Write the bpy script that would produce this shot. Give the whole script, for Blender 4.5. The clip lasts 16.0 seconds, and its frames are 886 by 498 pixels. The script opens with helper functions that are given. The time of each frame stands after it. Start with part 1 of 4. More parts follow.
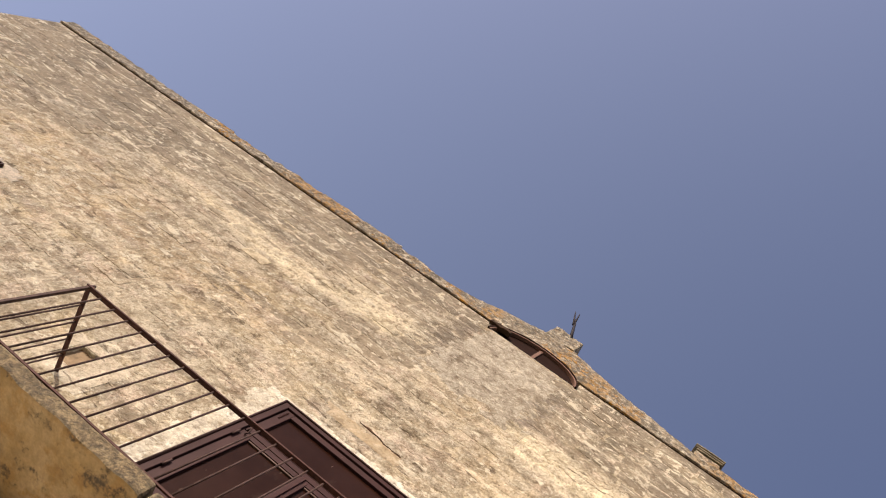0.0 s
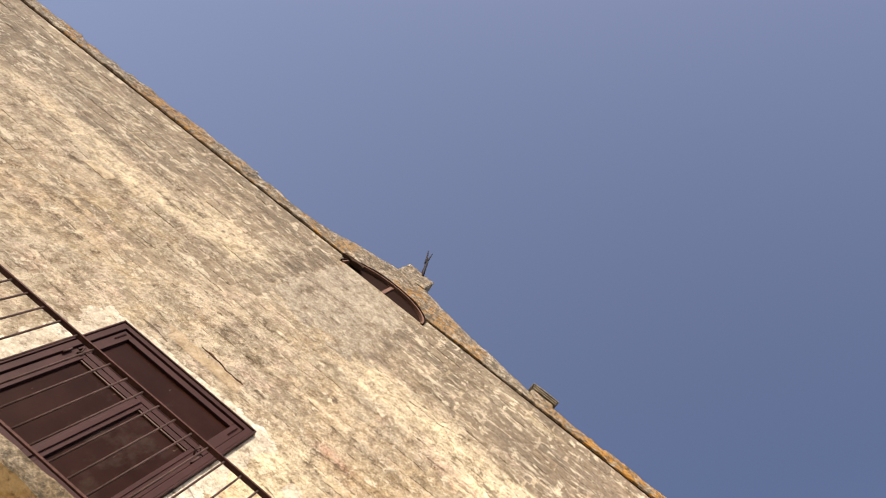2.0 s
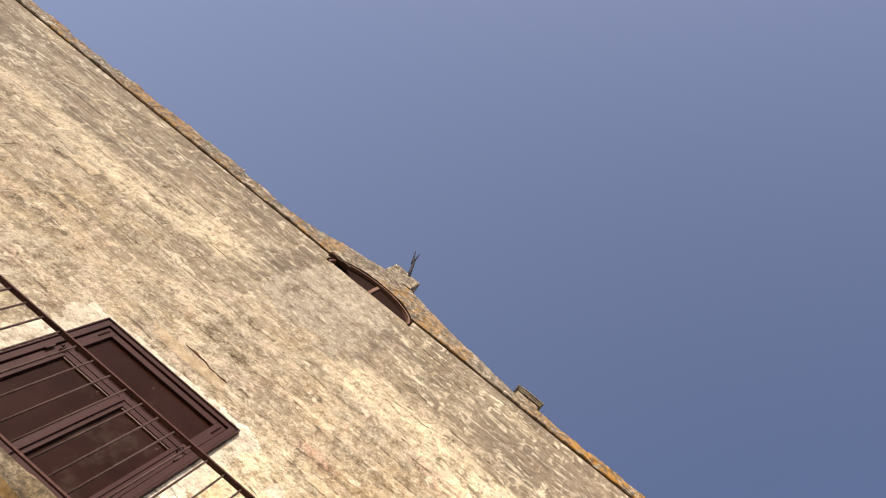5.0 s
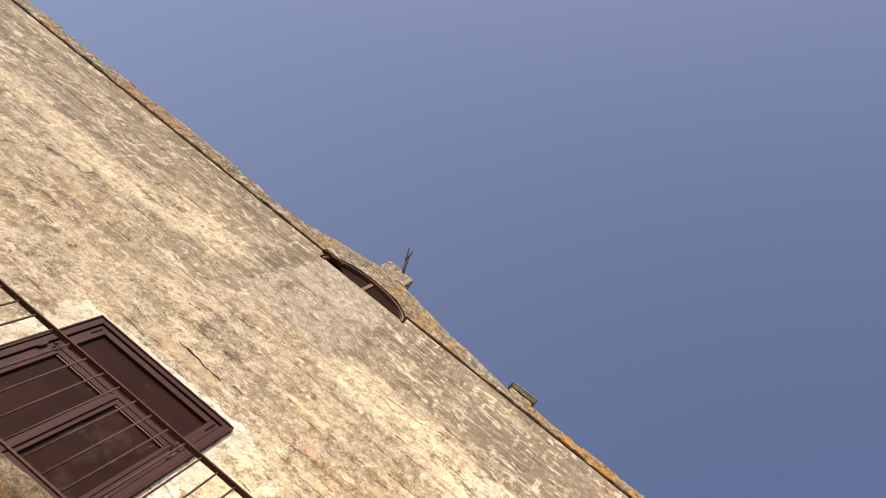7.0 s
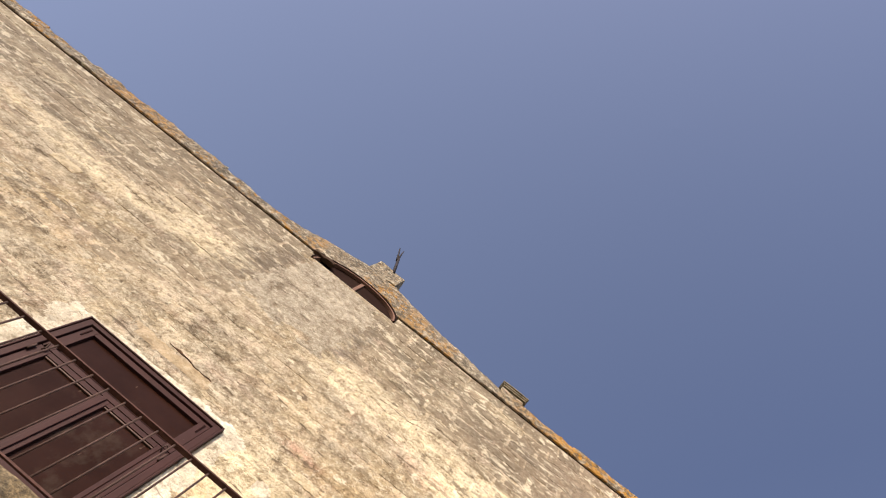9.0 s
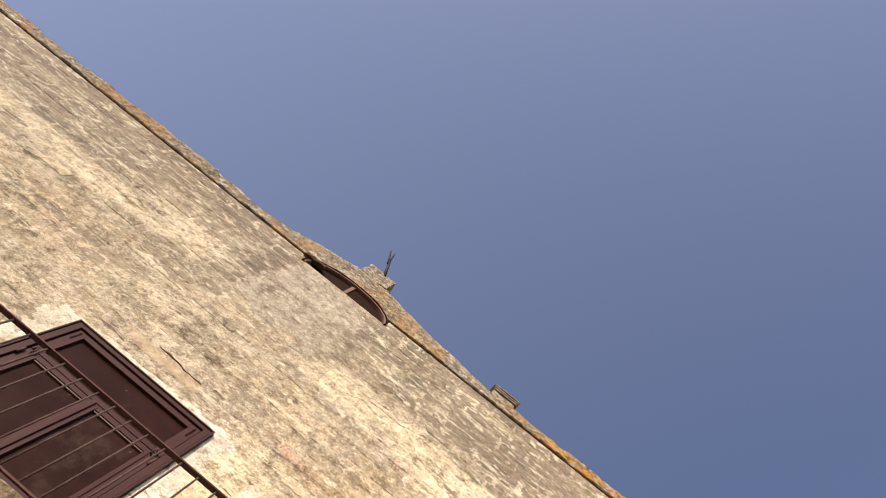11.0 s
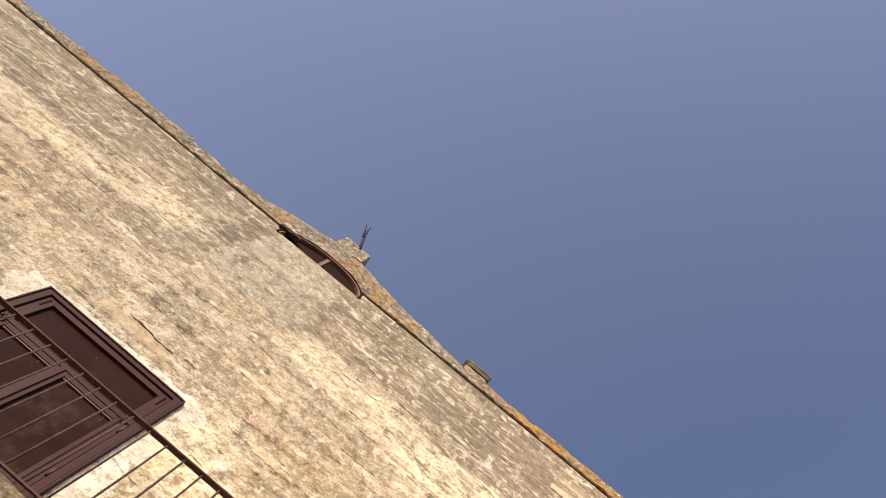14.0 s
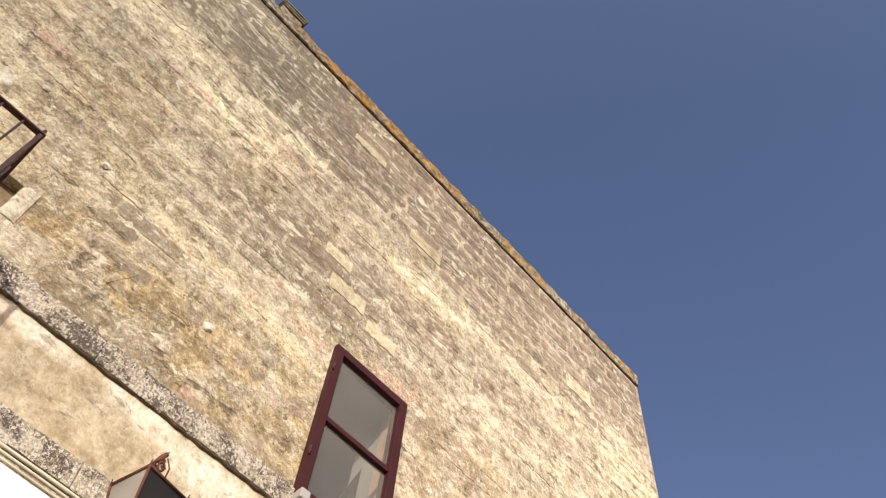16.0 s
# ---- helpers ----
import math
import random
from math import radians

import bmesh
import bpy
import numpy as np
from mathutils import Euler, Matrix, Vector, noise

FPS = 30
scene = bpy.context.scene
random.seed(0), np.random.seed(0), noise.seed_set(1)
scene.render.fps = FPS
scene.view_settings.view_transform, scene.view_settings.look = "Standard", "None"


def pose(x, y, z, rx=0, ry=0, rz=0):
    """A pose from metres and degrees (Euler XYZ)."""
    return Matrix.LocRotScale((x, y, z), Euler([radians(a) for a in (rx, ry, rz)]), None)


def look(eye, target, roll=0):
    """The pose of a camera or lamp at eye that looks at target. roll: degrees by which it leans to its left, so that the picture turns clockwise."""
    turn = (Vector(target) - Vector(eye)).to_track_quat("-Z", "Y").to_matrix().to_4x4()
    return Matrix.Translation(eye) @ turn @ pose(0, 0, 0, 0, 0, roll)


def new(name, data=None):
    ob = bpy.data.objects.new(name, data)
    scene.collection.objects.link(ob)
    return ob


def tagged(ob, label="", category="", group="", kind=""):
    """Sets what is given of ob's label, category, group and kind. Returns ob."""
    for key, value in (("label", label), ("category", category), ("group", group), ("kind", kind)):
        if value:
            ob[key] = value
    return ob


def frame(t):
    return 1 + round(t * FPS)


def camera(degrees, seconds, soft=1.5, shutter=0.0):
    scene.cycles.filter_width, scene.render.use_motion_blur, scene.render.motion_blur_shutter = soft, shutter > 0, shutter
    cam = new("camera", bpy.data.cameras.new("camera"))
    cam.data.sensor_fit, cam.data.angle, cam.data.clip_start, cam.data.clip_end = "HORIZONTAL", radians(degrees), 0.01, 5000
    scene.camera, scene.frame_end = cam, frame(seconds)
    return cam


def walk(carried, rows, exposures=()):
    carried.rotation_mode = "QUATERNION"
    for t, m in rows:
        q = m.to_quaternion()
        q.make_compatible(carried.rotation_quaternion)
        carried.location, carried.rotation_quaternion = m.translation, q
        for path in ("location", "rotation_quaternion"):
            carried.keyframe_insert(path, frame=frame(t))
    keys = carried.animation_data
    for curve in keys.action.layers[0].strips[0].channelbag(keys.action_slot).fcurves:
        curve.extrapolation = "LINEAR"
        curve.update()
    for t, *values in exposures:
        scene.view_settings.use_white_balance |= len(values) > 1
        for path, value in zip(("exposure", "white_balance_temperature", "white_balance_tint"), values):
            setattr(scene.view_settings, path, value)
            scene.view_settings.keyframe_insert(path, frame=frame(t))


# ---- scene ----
CLIP = 16.0
cam = camera(53.77, CLIP, soft=1.15)
PATH = [
    (0.0, -0.033, -3.532, 1.574, 174.19, -25.38, -29.78),
    (0.2, -0.027, -3.525, 1.575, 174.84, -23.67, -31.51),
    (0.5, -0.018, -3.515, 1.577, 175.43, -21.22, -34.19),
    (0.7, -0.014, -3.510, 1.579, 174.76, -20.33, -34.69),
    (1.0, -0.009, -3.503, 1.583, 173.20, -18.80, -35.12),
    (1.5, -0.008, -3.502, 1.590, 172.43, -17.47, -35.33),
    (2.0, -0.006, -3.500, 1.594, 172.10, -16.57, -35.25),
    (2.5, -0.005, -3.497, 1.598, 171.93, -16.42, -35.06),
    (3.0, -0.006, -3.496, 1.600, 172.19, -16.25, -35.55),
    (3.5, -0.006, -3.495, 1.601, 172.32, -16.09, -35.75),
    (4.0, -0.006, -3.495, 1.602, 172.41, -15.94, -35.93),
    (6.5, -0.008, -3.496, 1.602, 172.28, -15.55, -36.16),
    (7.0, -0.007, -3.497, 1.600, 172.16, -15.39, -36.06),
    (7.5, -0.005, -3.498, 1.602, 172.11, -15.36, -36.00),
    (8.0, -0.003, -3.499, 1.602, 172.05, -15.23, -35.86),
    (8.5, -0.005, -3.499, 1.603, 172.05, -15.00, -35.89),
    (9.0, -0.004, -3.497, 1.604, 172.13, -14.79, -35.95),
    (11.5, -0.006, -3.499, 1.605, 172.46, -14.11, -36.13),
    (12.0, -0.006, -3.500, 1.604, 172.63, -14.00, -36.26),
    (12.5, -0.006, -3.500, 1.604, 172.71, -13.86, -36.33),
    (13.0, -0.004, -3.501, 1.602, 172.70, -13.83, -36.38),
    (13.5, 0.001, -3.501, 1.603, 172.66, -13.76, -36.52),
    (14.0, 0.015, -3.499, 1.604, 171.08, -12.88, -37.49),
    (14.2, 0.019, -3.496, 1.603, 168.81, -11.40, -38.48),
    (14.3, 0.022, -3.495, 1.603, 167.54, -10.72, -39.10),
    (14.5, 0.026, -3.492, 1.602, 164.36, -9.01, -41.25),
    (14.7, 0.026, -3.493, 1.603, 160.60, -7.64, -43.21),
    (14.8, 0.026, -3.494, 1.603, 159.05, -7.16, -43.91),
    (15.0, 0.026, -3.495, 1.604, 156.22, -6.17, -44.84),
    (15.2, 0.030, -3.495, 1.609, 153.92, -5.76, -45.75),
    (15.5, 0.036, -3.495, 1.617, 151.72, -5.16, -47.66),
    (15.7, 0.040, -3.493, 1.619, 150.94, -4.61, -47.70),
    (16.0, 0.045, -3.490, 1.623, 150.13, -3.86, -47.87),
]
EXPOSURE = [(0.0, 0.85, 6600, 12), (1.2, 0.93, 6500, 10), (14.2, 0.95, 6500, 10), (15.0, 0.81, 6450, 8.5), (15.4, 0.70, 6350, 8), (16.0, 0.57, 6050, 6)]
walk(cam, [(r[0], pose(*r[1:])) for r in PATH], EXPOSURE)

# ---- light ----
SUN_TO = Vector((-0.734, -1.0, 0.527)).normalized()
world = bpy.data.worlds.new("sky")
scene.world = world
world.use_nodes = True
wn = world.node_tree.nodes
wn.clear()
w_out = wn.new("ShaderNodeOutputWorld")
w_bg = wn.new("ShaderNodeBackground")
w_sky = wn.new("ShaderNodeTexSky")
w_sky.sky_type = "NISHITA"
w_sky.sun_disc = False
w_sky.sun_elevation = math.asin(SUN_TO.z)
w_sky.sun_rotation = math.atan2(SUN_TO.x, SUN_TO.y) % (2 * math.pi)
w_sky.air_density = 1.0
w_sky.dust_density = 2.0
w_sky.ozone_density = 3.0
w_bg.inputs["Strength"].default_value = 1.0
wl = world.node_tree.links
# blue of the sky, and a pale evening haze that thickens smoothly towards the sun's side
w_tint = wn.new("ShaderNodeVectorMath")
w_tint.operation = "MULTIPLY"
w_tint.inputs[1].default_value = (0.134, 0.103, 0.100)
w_dir = wn.new("ShaderNodeTexCoord")
w_dot = wn.new("ShaderNodeVectorMath")
w_dot.operation = "DOT_PRODUCT"
w_dot.inputs[1].default_value = (-0.85, -0.5, 0.0)
w_fac = wn.new("ShaderNodeMapRange")
w_fac.inputs["From Min"].default_value, w_fac.inputs["From Max"].default_value = -0.36, 0.64
w_fac.inputs["To Min"].default_value, w_fac.inputs["To Max"].default_value = 0.0, 0.060
w_haze = wn.new("ShaderNodeVectorMath")
w_haze.operation = "SCALE"
w_haze.inputs[0].default_value = (0.90, 0.97, 1.0)
w_sum = wn.new("ShaderNodeVectorMath")
w_sum.operation = "ADD"
wl.new(w_sky.outputs["Color"], w_tint.inputs[0])
wl.new(w_dir.outputs["Generated"], w_dot.inputs[0])
wl.new(w_dot.outputs["Value"], w_fac.inputs["Value"])
wl.new(w_fac.outputs["Result"], w_haze.inputs["Scale"])
wl.new(w_tint.outputs["Vector"], w_sum.inputs[0])
wl.new(w_haze.outputs["Vector"], w_sum.inputs[1])
wl.new(w_sum.outputs["Vector"], w_bg.inputs["Color"])
wl.new(w_bg.outputs["Background"], w_out.inputs["Surface"])

sun_data = bpy.data.lights.new("sun", "SUN")
sun_data.energy = 3.6
sun_data.angle = radians(0.6)
sun_data.color = (1.0, 0.895, 0.755)
sun = new("sun", sun_data)
sun.matrix_world = look((-6, -25, 12), (-6 - SUN_TO.x * 10, -25 - SUN_TO.y * 10, 12 - SUN_TO.z * 10))

# ---- materials ----


class Net:
    """Small helper round one material's node tree."""

    def __init__(self, name, rough=0.8, metal=0.0):
        self.mat = bpy.data.materials.new(name)
        self.mat.use_nodes = True
        self.tree = self.mat.node_tree
        self.bsdf = self.tree.nodes["Principled BSDF"]
        self.bsdf.inputs["Roughness"].default_value = rough
        self.bsdf.inputs["Metallic"].default_value = metal
        self.geo = self.add("ShaderNodeNewGeometry")
        self.pos = self.geo.outputs["Position"]

    def add(self, kind):
        return self.tree.nodes.new(kind)

    def link(self, a, b):
        self.tree.links.new(a, b)

    def put(self, socket, v):
        if isinstance(v, (int, float)):
            socket.default_value = v
        elif isinstance(v, tuple):
            socket.default_value = (*v, 1.0) if len(socket.default_value) == 4 and len(v) == 3 else v
        else:
            self.link(v, socket)

    def mapped(self, scale, shift=(0, 0, 0)):
        m = self.add("ShaderNodeMapping")
        m.inputs["Scale"].default_value = scale
        m.inputs["Location"].default_value = shift
        self.link(self.pos, m.inputs["Vector"])
        return m.outputs["Vector"]

    def noise(self, scale, detail=4.0, rough=0.55, stretch=None, shift=(0, 0, 0), distort=0.0):
        n = self.add("ShaderNodeTexNoise")
        n.inputs["Scale"].default_value = scale
        n.inputs["Detail"].default_value = detail
        n.inputs["Roughness"].default_value = rough
        n.inputs["Distortion"].default_value = distort
        self.link(self.mapped(stretch or (1, 1, 1), shift), n.inputs["Vector"])
        return n.outputs["Fac"]

    def ramp(self, fac, lo, hi):
        m = self.add("ShaderNodeMapRange")
        m.inputs["From Min"].default_value, m.inputs["From Max"].default_value = lo, hi
        self.put(m.inputs["Value"], fac)
        return m.outputs["Result"]

    def math(self, op, a, b=0.0):
        m = self.add("ShaderNodeMath")
        m.operation = op
        self.put(m.inputs[0], a)
        self.put(m.inputs[1], b)
        return m.outputs[0]

    def mix(self, fac, a, b, blend="MIX"):
        m = self.add("ShaderNodeMix")
        m.data_type, m.blend_type = "RGBA", blend
        self.put(m.inputs["Factor"], fac)
        self.put(m.inputs[6], a)
        self.put(m.inputs[7], b)
        return m.outputs[2]

    def tone(self, col, value):
        """Multiply a colour by a grey value socket."""
        m = self.add("ShaderNodeVectorMath")
        m.operation = "SCALE"
        self.put(m.inputs[0], col)
        self.put(m.inputs["Scale"], value)
        return m.outputs["Vector"]

    def chance(self):
        """One random number for each piece, be it an object or an island."""
        info = self.add("ShaderNodeObjectInfo")
        return self.math("FRACT", self.math("ADD", info.outputs["Random"], self.geo.outputs["Random Per Island"]))

    def grain(self, col, amount=1.0, stretch=(0.45, 1, 1.5)):
        """Light and dark mottling at three scales, drawn out along the beds."""
        for scale, lo, hi, spread, shift in ((7, 0.72, 1.22, 0.12, 3), (22, 0.60, 1.30, 0.10, 17), (60, 0.70, 1.25, 0.10, 29)):
            f = self.noise(scale, 5, 0.72, stretch, (shift, shift * 0.7, shift * 1.3))
            m = self.add("ShaderNodeMapRange")
            m.inputs["From Min"].default_value, m.inputs["From Max"].default_value = 0.5 - spread, 0.5 + spread
            m.inputs["To Min"].default_value, m.inputs["To Max"].default_value = 1 + (lo - 1) * amount, 1 + (hi - 1) * amount
            self.link(f, m.inputs["Value"])
            col = self.tone(col, m.outputs["Result"])
        return col

    def blob(self, x, z, rx, rz, soft=0.5):
        """1 inside an ellipse of the facade, ragged at the rim."""
        s = self.add("ShaderNodeSeparateXYZ")
        self.link(self.pos, s.inputs[0])
        dx = self.math("DIVIDE", self.math("SUBTRACT", s.outputs["X"], x), rx)
        dz = self.math("DIVIDE", self.math("SUBTRACT", s.outputs["Z"], z), rz)
        d = self.math("ADD", self.math("MULTIPLY", dx, dx), self.math("MULTIPLY", dz, dz))
        if self.rag is None:
            self.rag = self.noise(2.6, 6.0, 0.68, (0.55, 1, 1.35), (5, 1, 2))
        d = self.math("ADD", d, self.math("MULTIPLY", self.math("SUBTRACT", self.rag, 0.5), 2.6))
        return self.ramp(d, 1.0 + soft, 1.0 - soft)

    rag = None

    def done(self, col, bump=None, strength=0.4, distance=0.02, rough=None):
        self.put(self.bsdf.inputs["Base Color"], col)
        if rough is not None:
            self.put(self.bsdf.inputs["Roughness"], rough)
        if bump is not None:
            b = self.add("ShaderNodeBump")
            b.inputs["Strength"].default_value = strength
            b.inputs["Distance"].default_value = distance
            self.put(b.inputs["Height"], bump)
            self.link(b.outputs["Normal"], self.bsdf.inputs["Normal"])
        return self.mat


def weather(n, col, rugged=1.0, calm=None, sink=1.0, chip=(0.72, 0.675, 0.52), deep=(0.128, 0.090, 0.048)):
    """Grain drawn out along the beds, pits, crevices and bright chips; calm tells where a film lies smooth over the stone."""
    bed = (0.9, 1, 0.78)
    grit = n.noise(9.8, 5.0, 0.75, bed, (3, 1, 7), 0.25)
    fine = n.noise(46, 2.5, 0.65, (1, 1, 0.7), (1, 7, 4))
    tint = n.noise(2.6, 5.0, 0.68, (0.55, 1, 1.0), (6, 1, 4), 0.2)
    where = n.noise(1.4, 4.0, 0.62, (0.7, 1, 1), (12, 7, 3))
    live = 1.0 if calm is None else n.math("SUBTRACT", 1.0, n.math("MULTIPLY", calm, 0.42))
    swing = n.math("ADD", n.math("MULTIPLY", n.math("SUBTRACT", grit, 0.5), 2.6 * rugged),
                   n.math("ADD", n.math("MULTIPLY", n.math("SUBTRACT", fine, 0.5), 1.5 * rugged), n.math("MULTIPLY", n.math("SUBTRACT", tint, 0.5), 0.9 * rugged)))
    tone = n.math("ADD", 0.55, n.math("MULTIPLY", n.math("MULTIPLY", swing, live), 1.15))
    col = n.mix(1.0, col, n.mix(tone, (0.60, 0.54, 0.44), (1.37, 1.385, 1.41)), "MULTIPLY")
    # chips where the skin has come off
    bits = n.noise(5.5, 6.0, 0.70, (0.7, 1, 0.85), (22, 2, 2), 0.2)
    bits = n.math("ADD", bits, n.math("MULTIPLY", n.math("SUBTRACT", where, 0.5), 0.34))
    chips = n.ramp(bits, 0.605, 0.640)
    small = n.noise(13, 4.0, 0.66, (0.75, 1, 0.78), (9, 2, 5), 0.1)
    small = n.ramp(n.math("ADD", small, n.math("MULTIPLY", n.math("SUBTRACT", where, 0.5), 0.25)), 0.600, 0.630)
    if calm is None:
        chips = n.math("MAXIMUM", chips, n.math("MULTIPLY", small, 0.6))
    else:
        dash = n.noise(5.5, 5.0, 0.64, (0.42, 1, 1.15), (2, 8, 5), 0.1)
        chips = n.math("MAXIMUM", n.math("MAXIMUM", chips, n.math("MULTIPLY", small, n.math("ADD", 0.55, n.math("MULTIPLY", calm, 0.45)))), n.math("MULTIPLY", calm, n.ramp(dash, 0.590, 0.615)))
    col = n.mix(n.math("MULTIPLY", chips, 0.85 * rugged), col, chip)
    # coarse bare grain, light and dark
    speck = n.noise(23, 2.5, 0.6, (0.85, 1, 0.75), (7, 5, 2), 0.2)
    speck = n.math("ADD", speck, n.math("MULTIPLY", n.math("SUBTRACT", grit, 0.5), 0.35))
    bare = rugged * 0.55 if calm is None else n.math("MULTIPLY", n.math("SUBTRACT", 1.0, n.math("MULTIPLY", calm, 0.6)), 0.48 * rugged)
    col = n.mix(n.math("MULTIPLY", n.ramp(speck, 0.575, 0.635), bare), col, chip)
    col = n.mix(n.math("MULTIPLY", n.ramp(speck, 0.415, 0.345), bare), col, tuple(c * 1.5 for c in deep))
    # crevices along the beds, ragged with grit, and single pits, their inner shade painted in
    cleft = n.noise(2.9, 6.0, 0.68, (0.5, 1, 2.2), (4, 3, 11), 0.3)
    cleft = n.math("ADD", cleft, n.math("MULTIPLY", n.math("SUBTRACT", 0.5, grit), 0.6))
    cleft = n.math("SUBTRACT", cleft, n.math("MULTIPLY", n.math("SUBTRACT", where, 0.5), 0.22))
    cleft = n.ramp(cleft, 0.665 - 0.03 * sink, 0.74 - 0.03 * sink)
    pit = n.ramp(n.math("ADD", n.noise(14, 4.0, 0.68, bed, (8, 3, 1), 0.2), n.math("MULTIPLY", n.math("SUBTRACT", where, 0.5), 0.25)), 0.345, 0.295)
    dark = n.math("MAXIMUM", n.math("MULTIPLY", cleft, 0.9), pit)
    dark = n.math("MULTIPLY", dark, live)
    gouge = n.noise(7.5, 3.0, 0.58, (0.5, 1, 1.5), (5, 13, 2), 0.4)
    gouge = n.math("ADD", gouge, n.math("MULTIPLY", n.math("SUBTRACT", fine, 0.5), 0.12))
    dark = n.math("MAXIMUM", dark, n.ramp(gouge, 0.665, 0.695))
    col = n.mix(n.math("MULTIPLY", dark, 0.76 * min(1.0, rugged) * sink), col, deep)
    height = n.math("ADD", n.math("MULTIPLY", grit, 1.0), n.math("ADD", n.math("MULTIPLY", speck, 0.9), n.math("ADD", n.math("MULTIPLY", fine, 0.45), n.math("MULTIPLY", tint, 0.6))))
    height = n.math("MULTIPLY", height, live)
    height = n.math("ADD", height, n.math("ADD", n.math("MULTIPLY", chips, 0.18), n.math("MULTIPLY", dark, -0.5)))
    return col, height


def limestone(name, pale, warm, grey, lichen=0.0, rugged=1.0):
    """Soft limestone, weathered in patches."""
    n = Net(name, 0.92)
    mid = n.noise(2.2, 5, 0.62, (0.7, 1, 1.2), (0, 4, 0))
    col = n.mix(n.ramp(mid, 0.40, 0.60), pale, warm)
    col = n.mix(n.math("MULTIPLY", n.ramp(n.noise(4.5, 5, 0.65, (0.8, 1, 1.1), (6, 8, 4)), 0.54, 0.66), 0.55), col, grey)
    col = n.tone(col, n.math("ADD", 0.92, n.math("MULTIPLY", n.chance(), 0.16)))
    col, height = weather(n, col, rugged)
    if lichen:
        spots = n.math("MULTIPLY", n.ramp(n.noise(1.1, 6, 0.7, (1, 1, 1), (4, 9, 2)), 0.55, 0.60), n.ramp(n.noise(14, 5, 0.7, (1, 1, 1), (5, 5, 5)), 0.48, 0.53))
        for x, rx, amount in LICHEN:
            near = n.math("MULTIPLY", n.blob(x, 11.05, rx, 0.4, 0.8), amount)
            spots = n.math("MAXIMUM", spots, n.math("MULTIPLY", near, n.ramp(n.noise(7, 5, 0.7, (1, 1, 1), (1, 5, 3)), 0.41, 0.47)))
        col = n.mix(n.math("MULTIPLY", spots, lichen), col, (0.42, 0.215, 0.018))
        col = n.mix(n.math("MULTIPLY", n.ramp(n.noise(15, 5, 0.7, (1, 1, 1), (8, 5, 3)), 0.50, 0.44), 0.85), col, grey)
        col = n.mix(n.math("MULTIPLY", n.ramp(n.noise(22, 4, 0.7, (1, 1, 1), (2, 5, 9)), 0.57, 0.62), 0.6), col, (0.50, 0.45, 0.35))
    n.bsdf.inputs["Diffuse Roughness"].default_value = 1.0
    return n.done(col, height, 0.7, 0.006 + 0.018 * rugged)


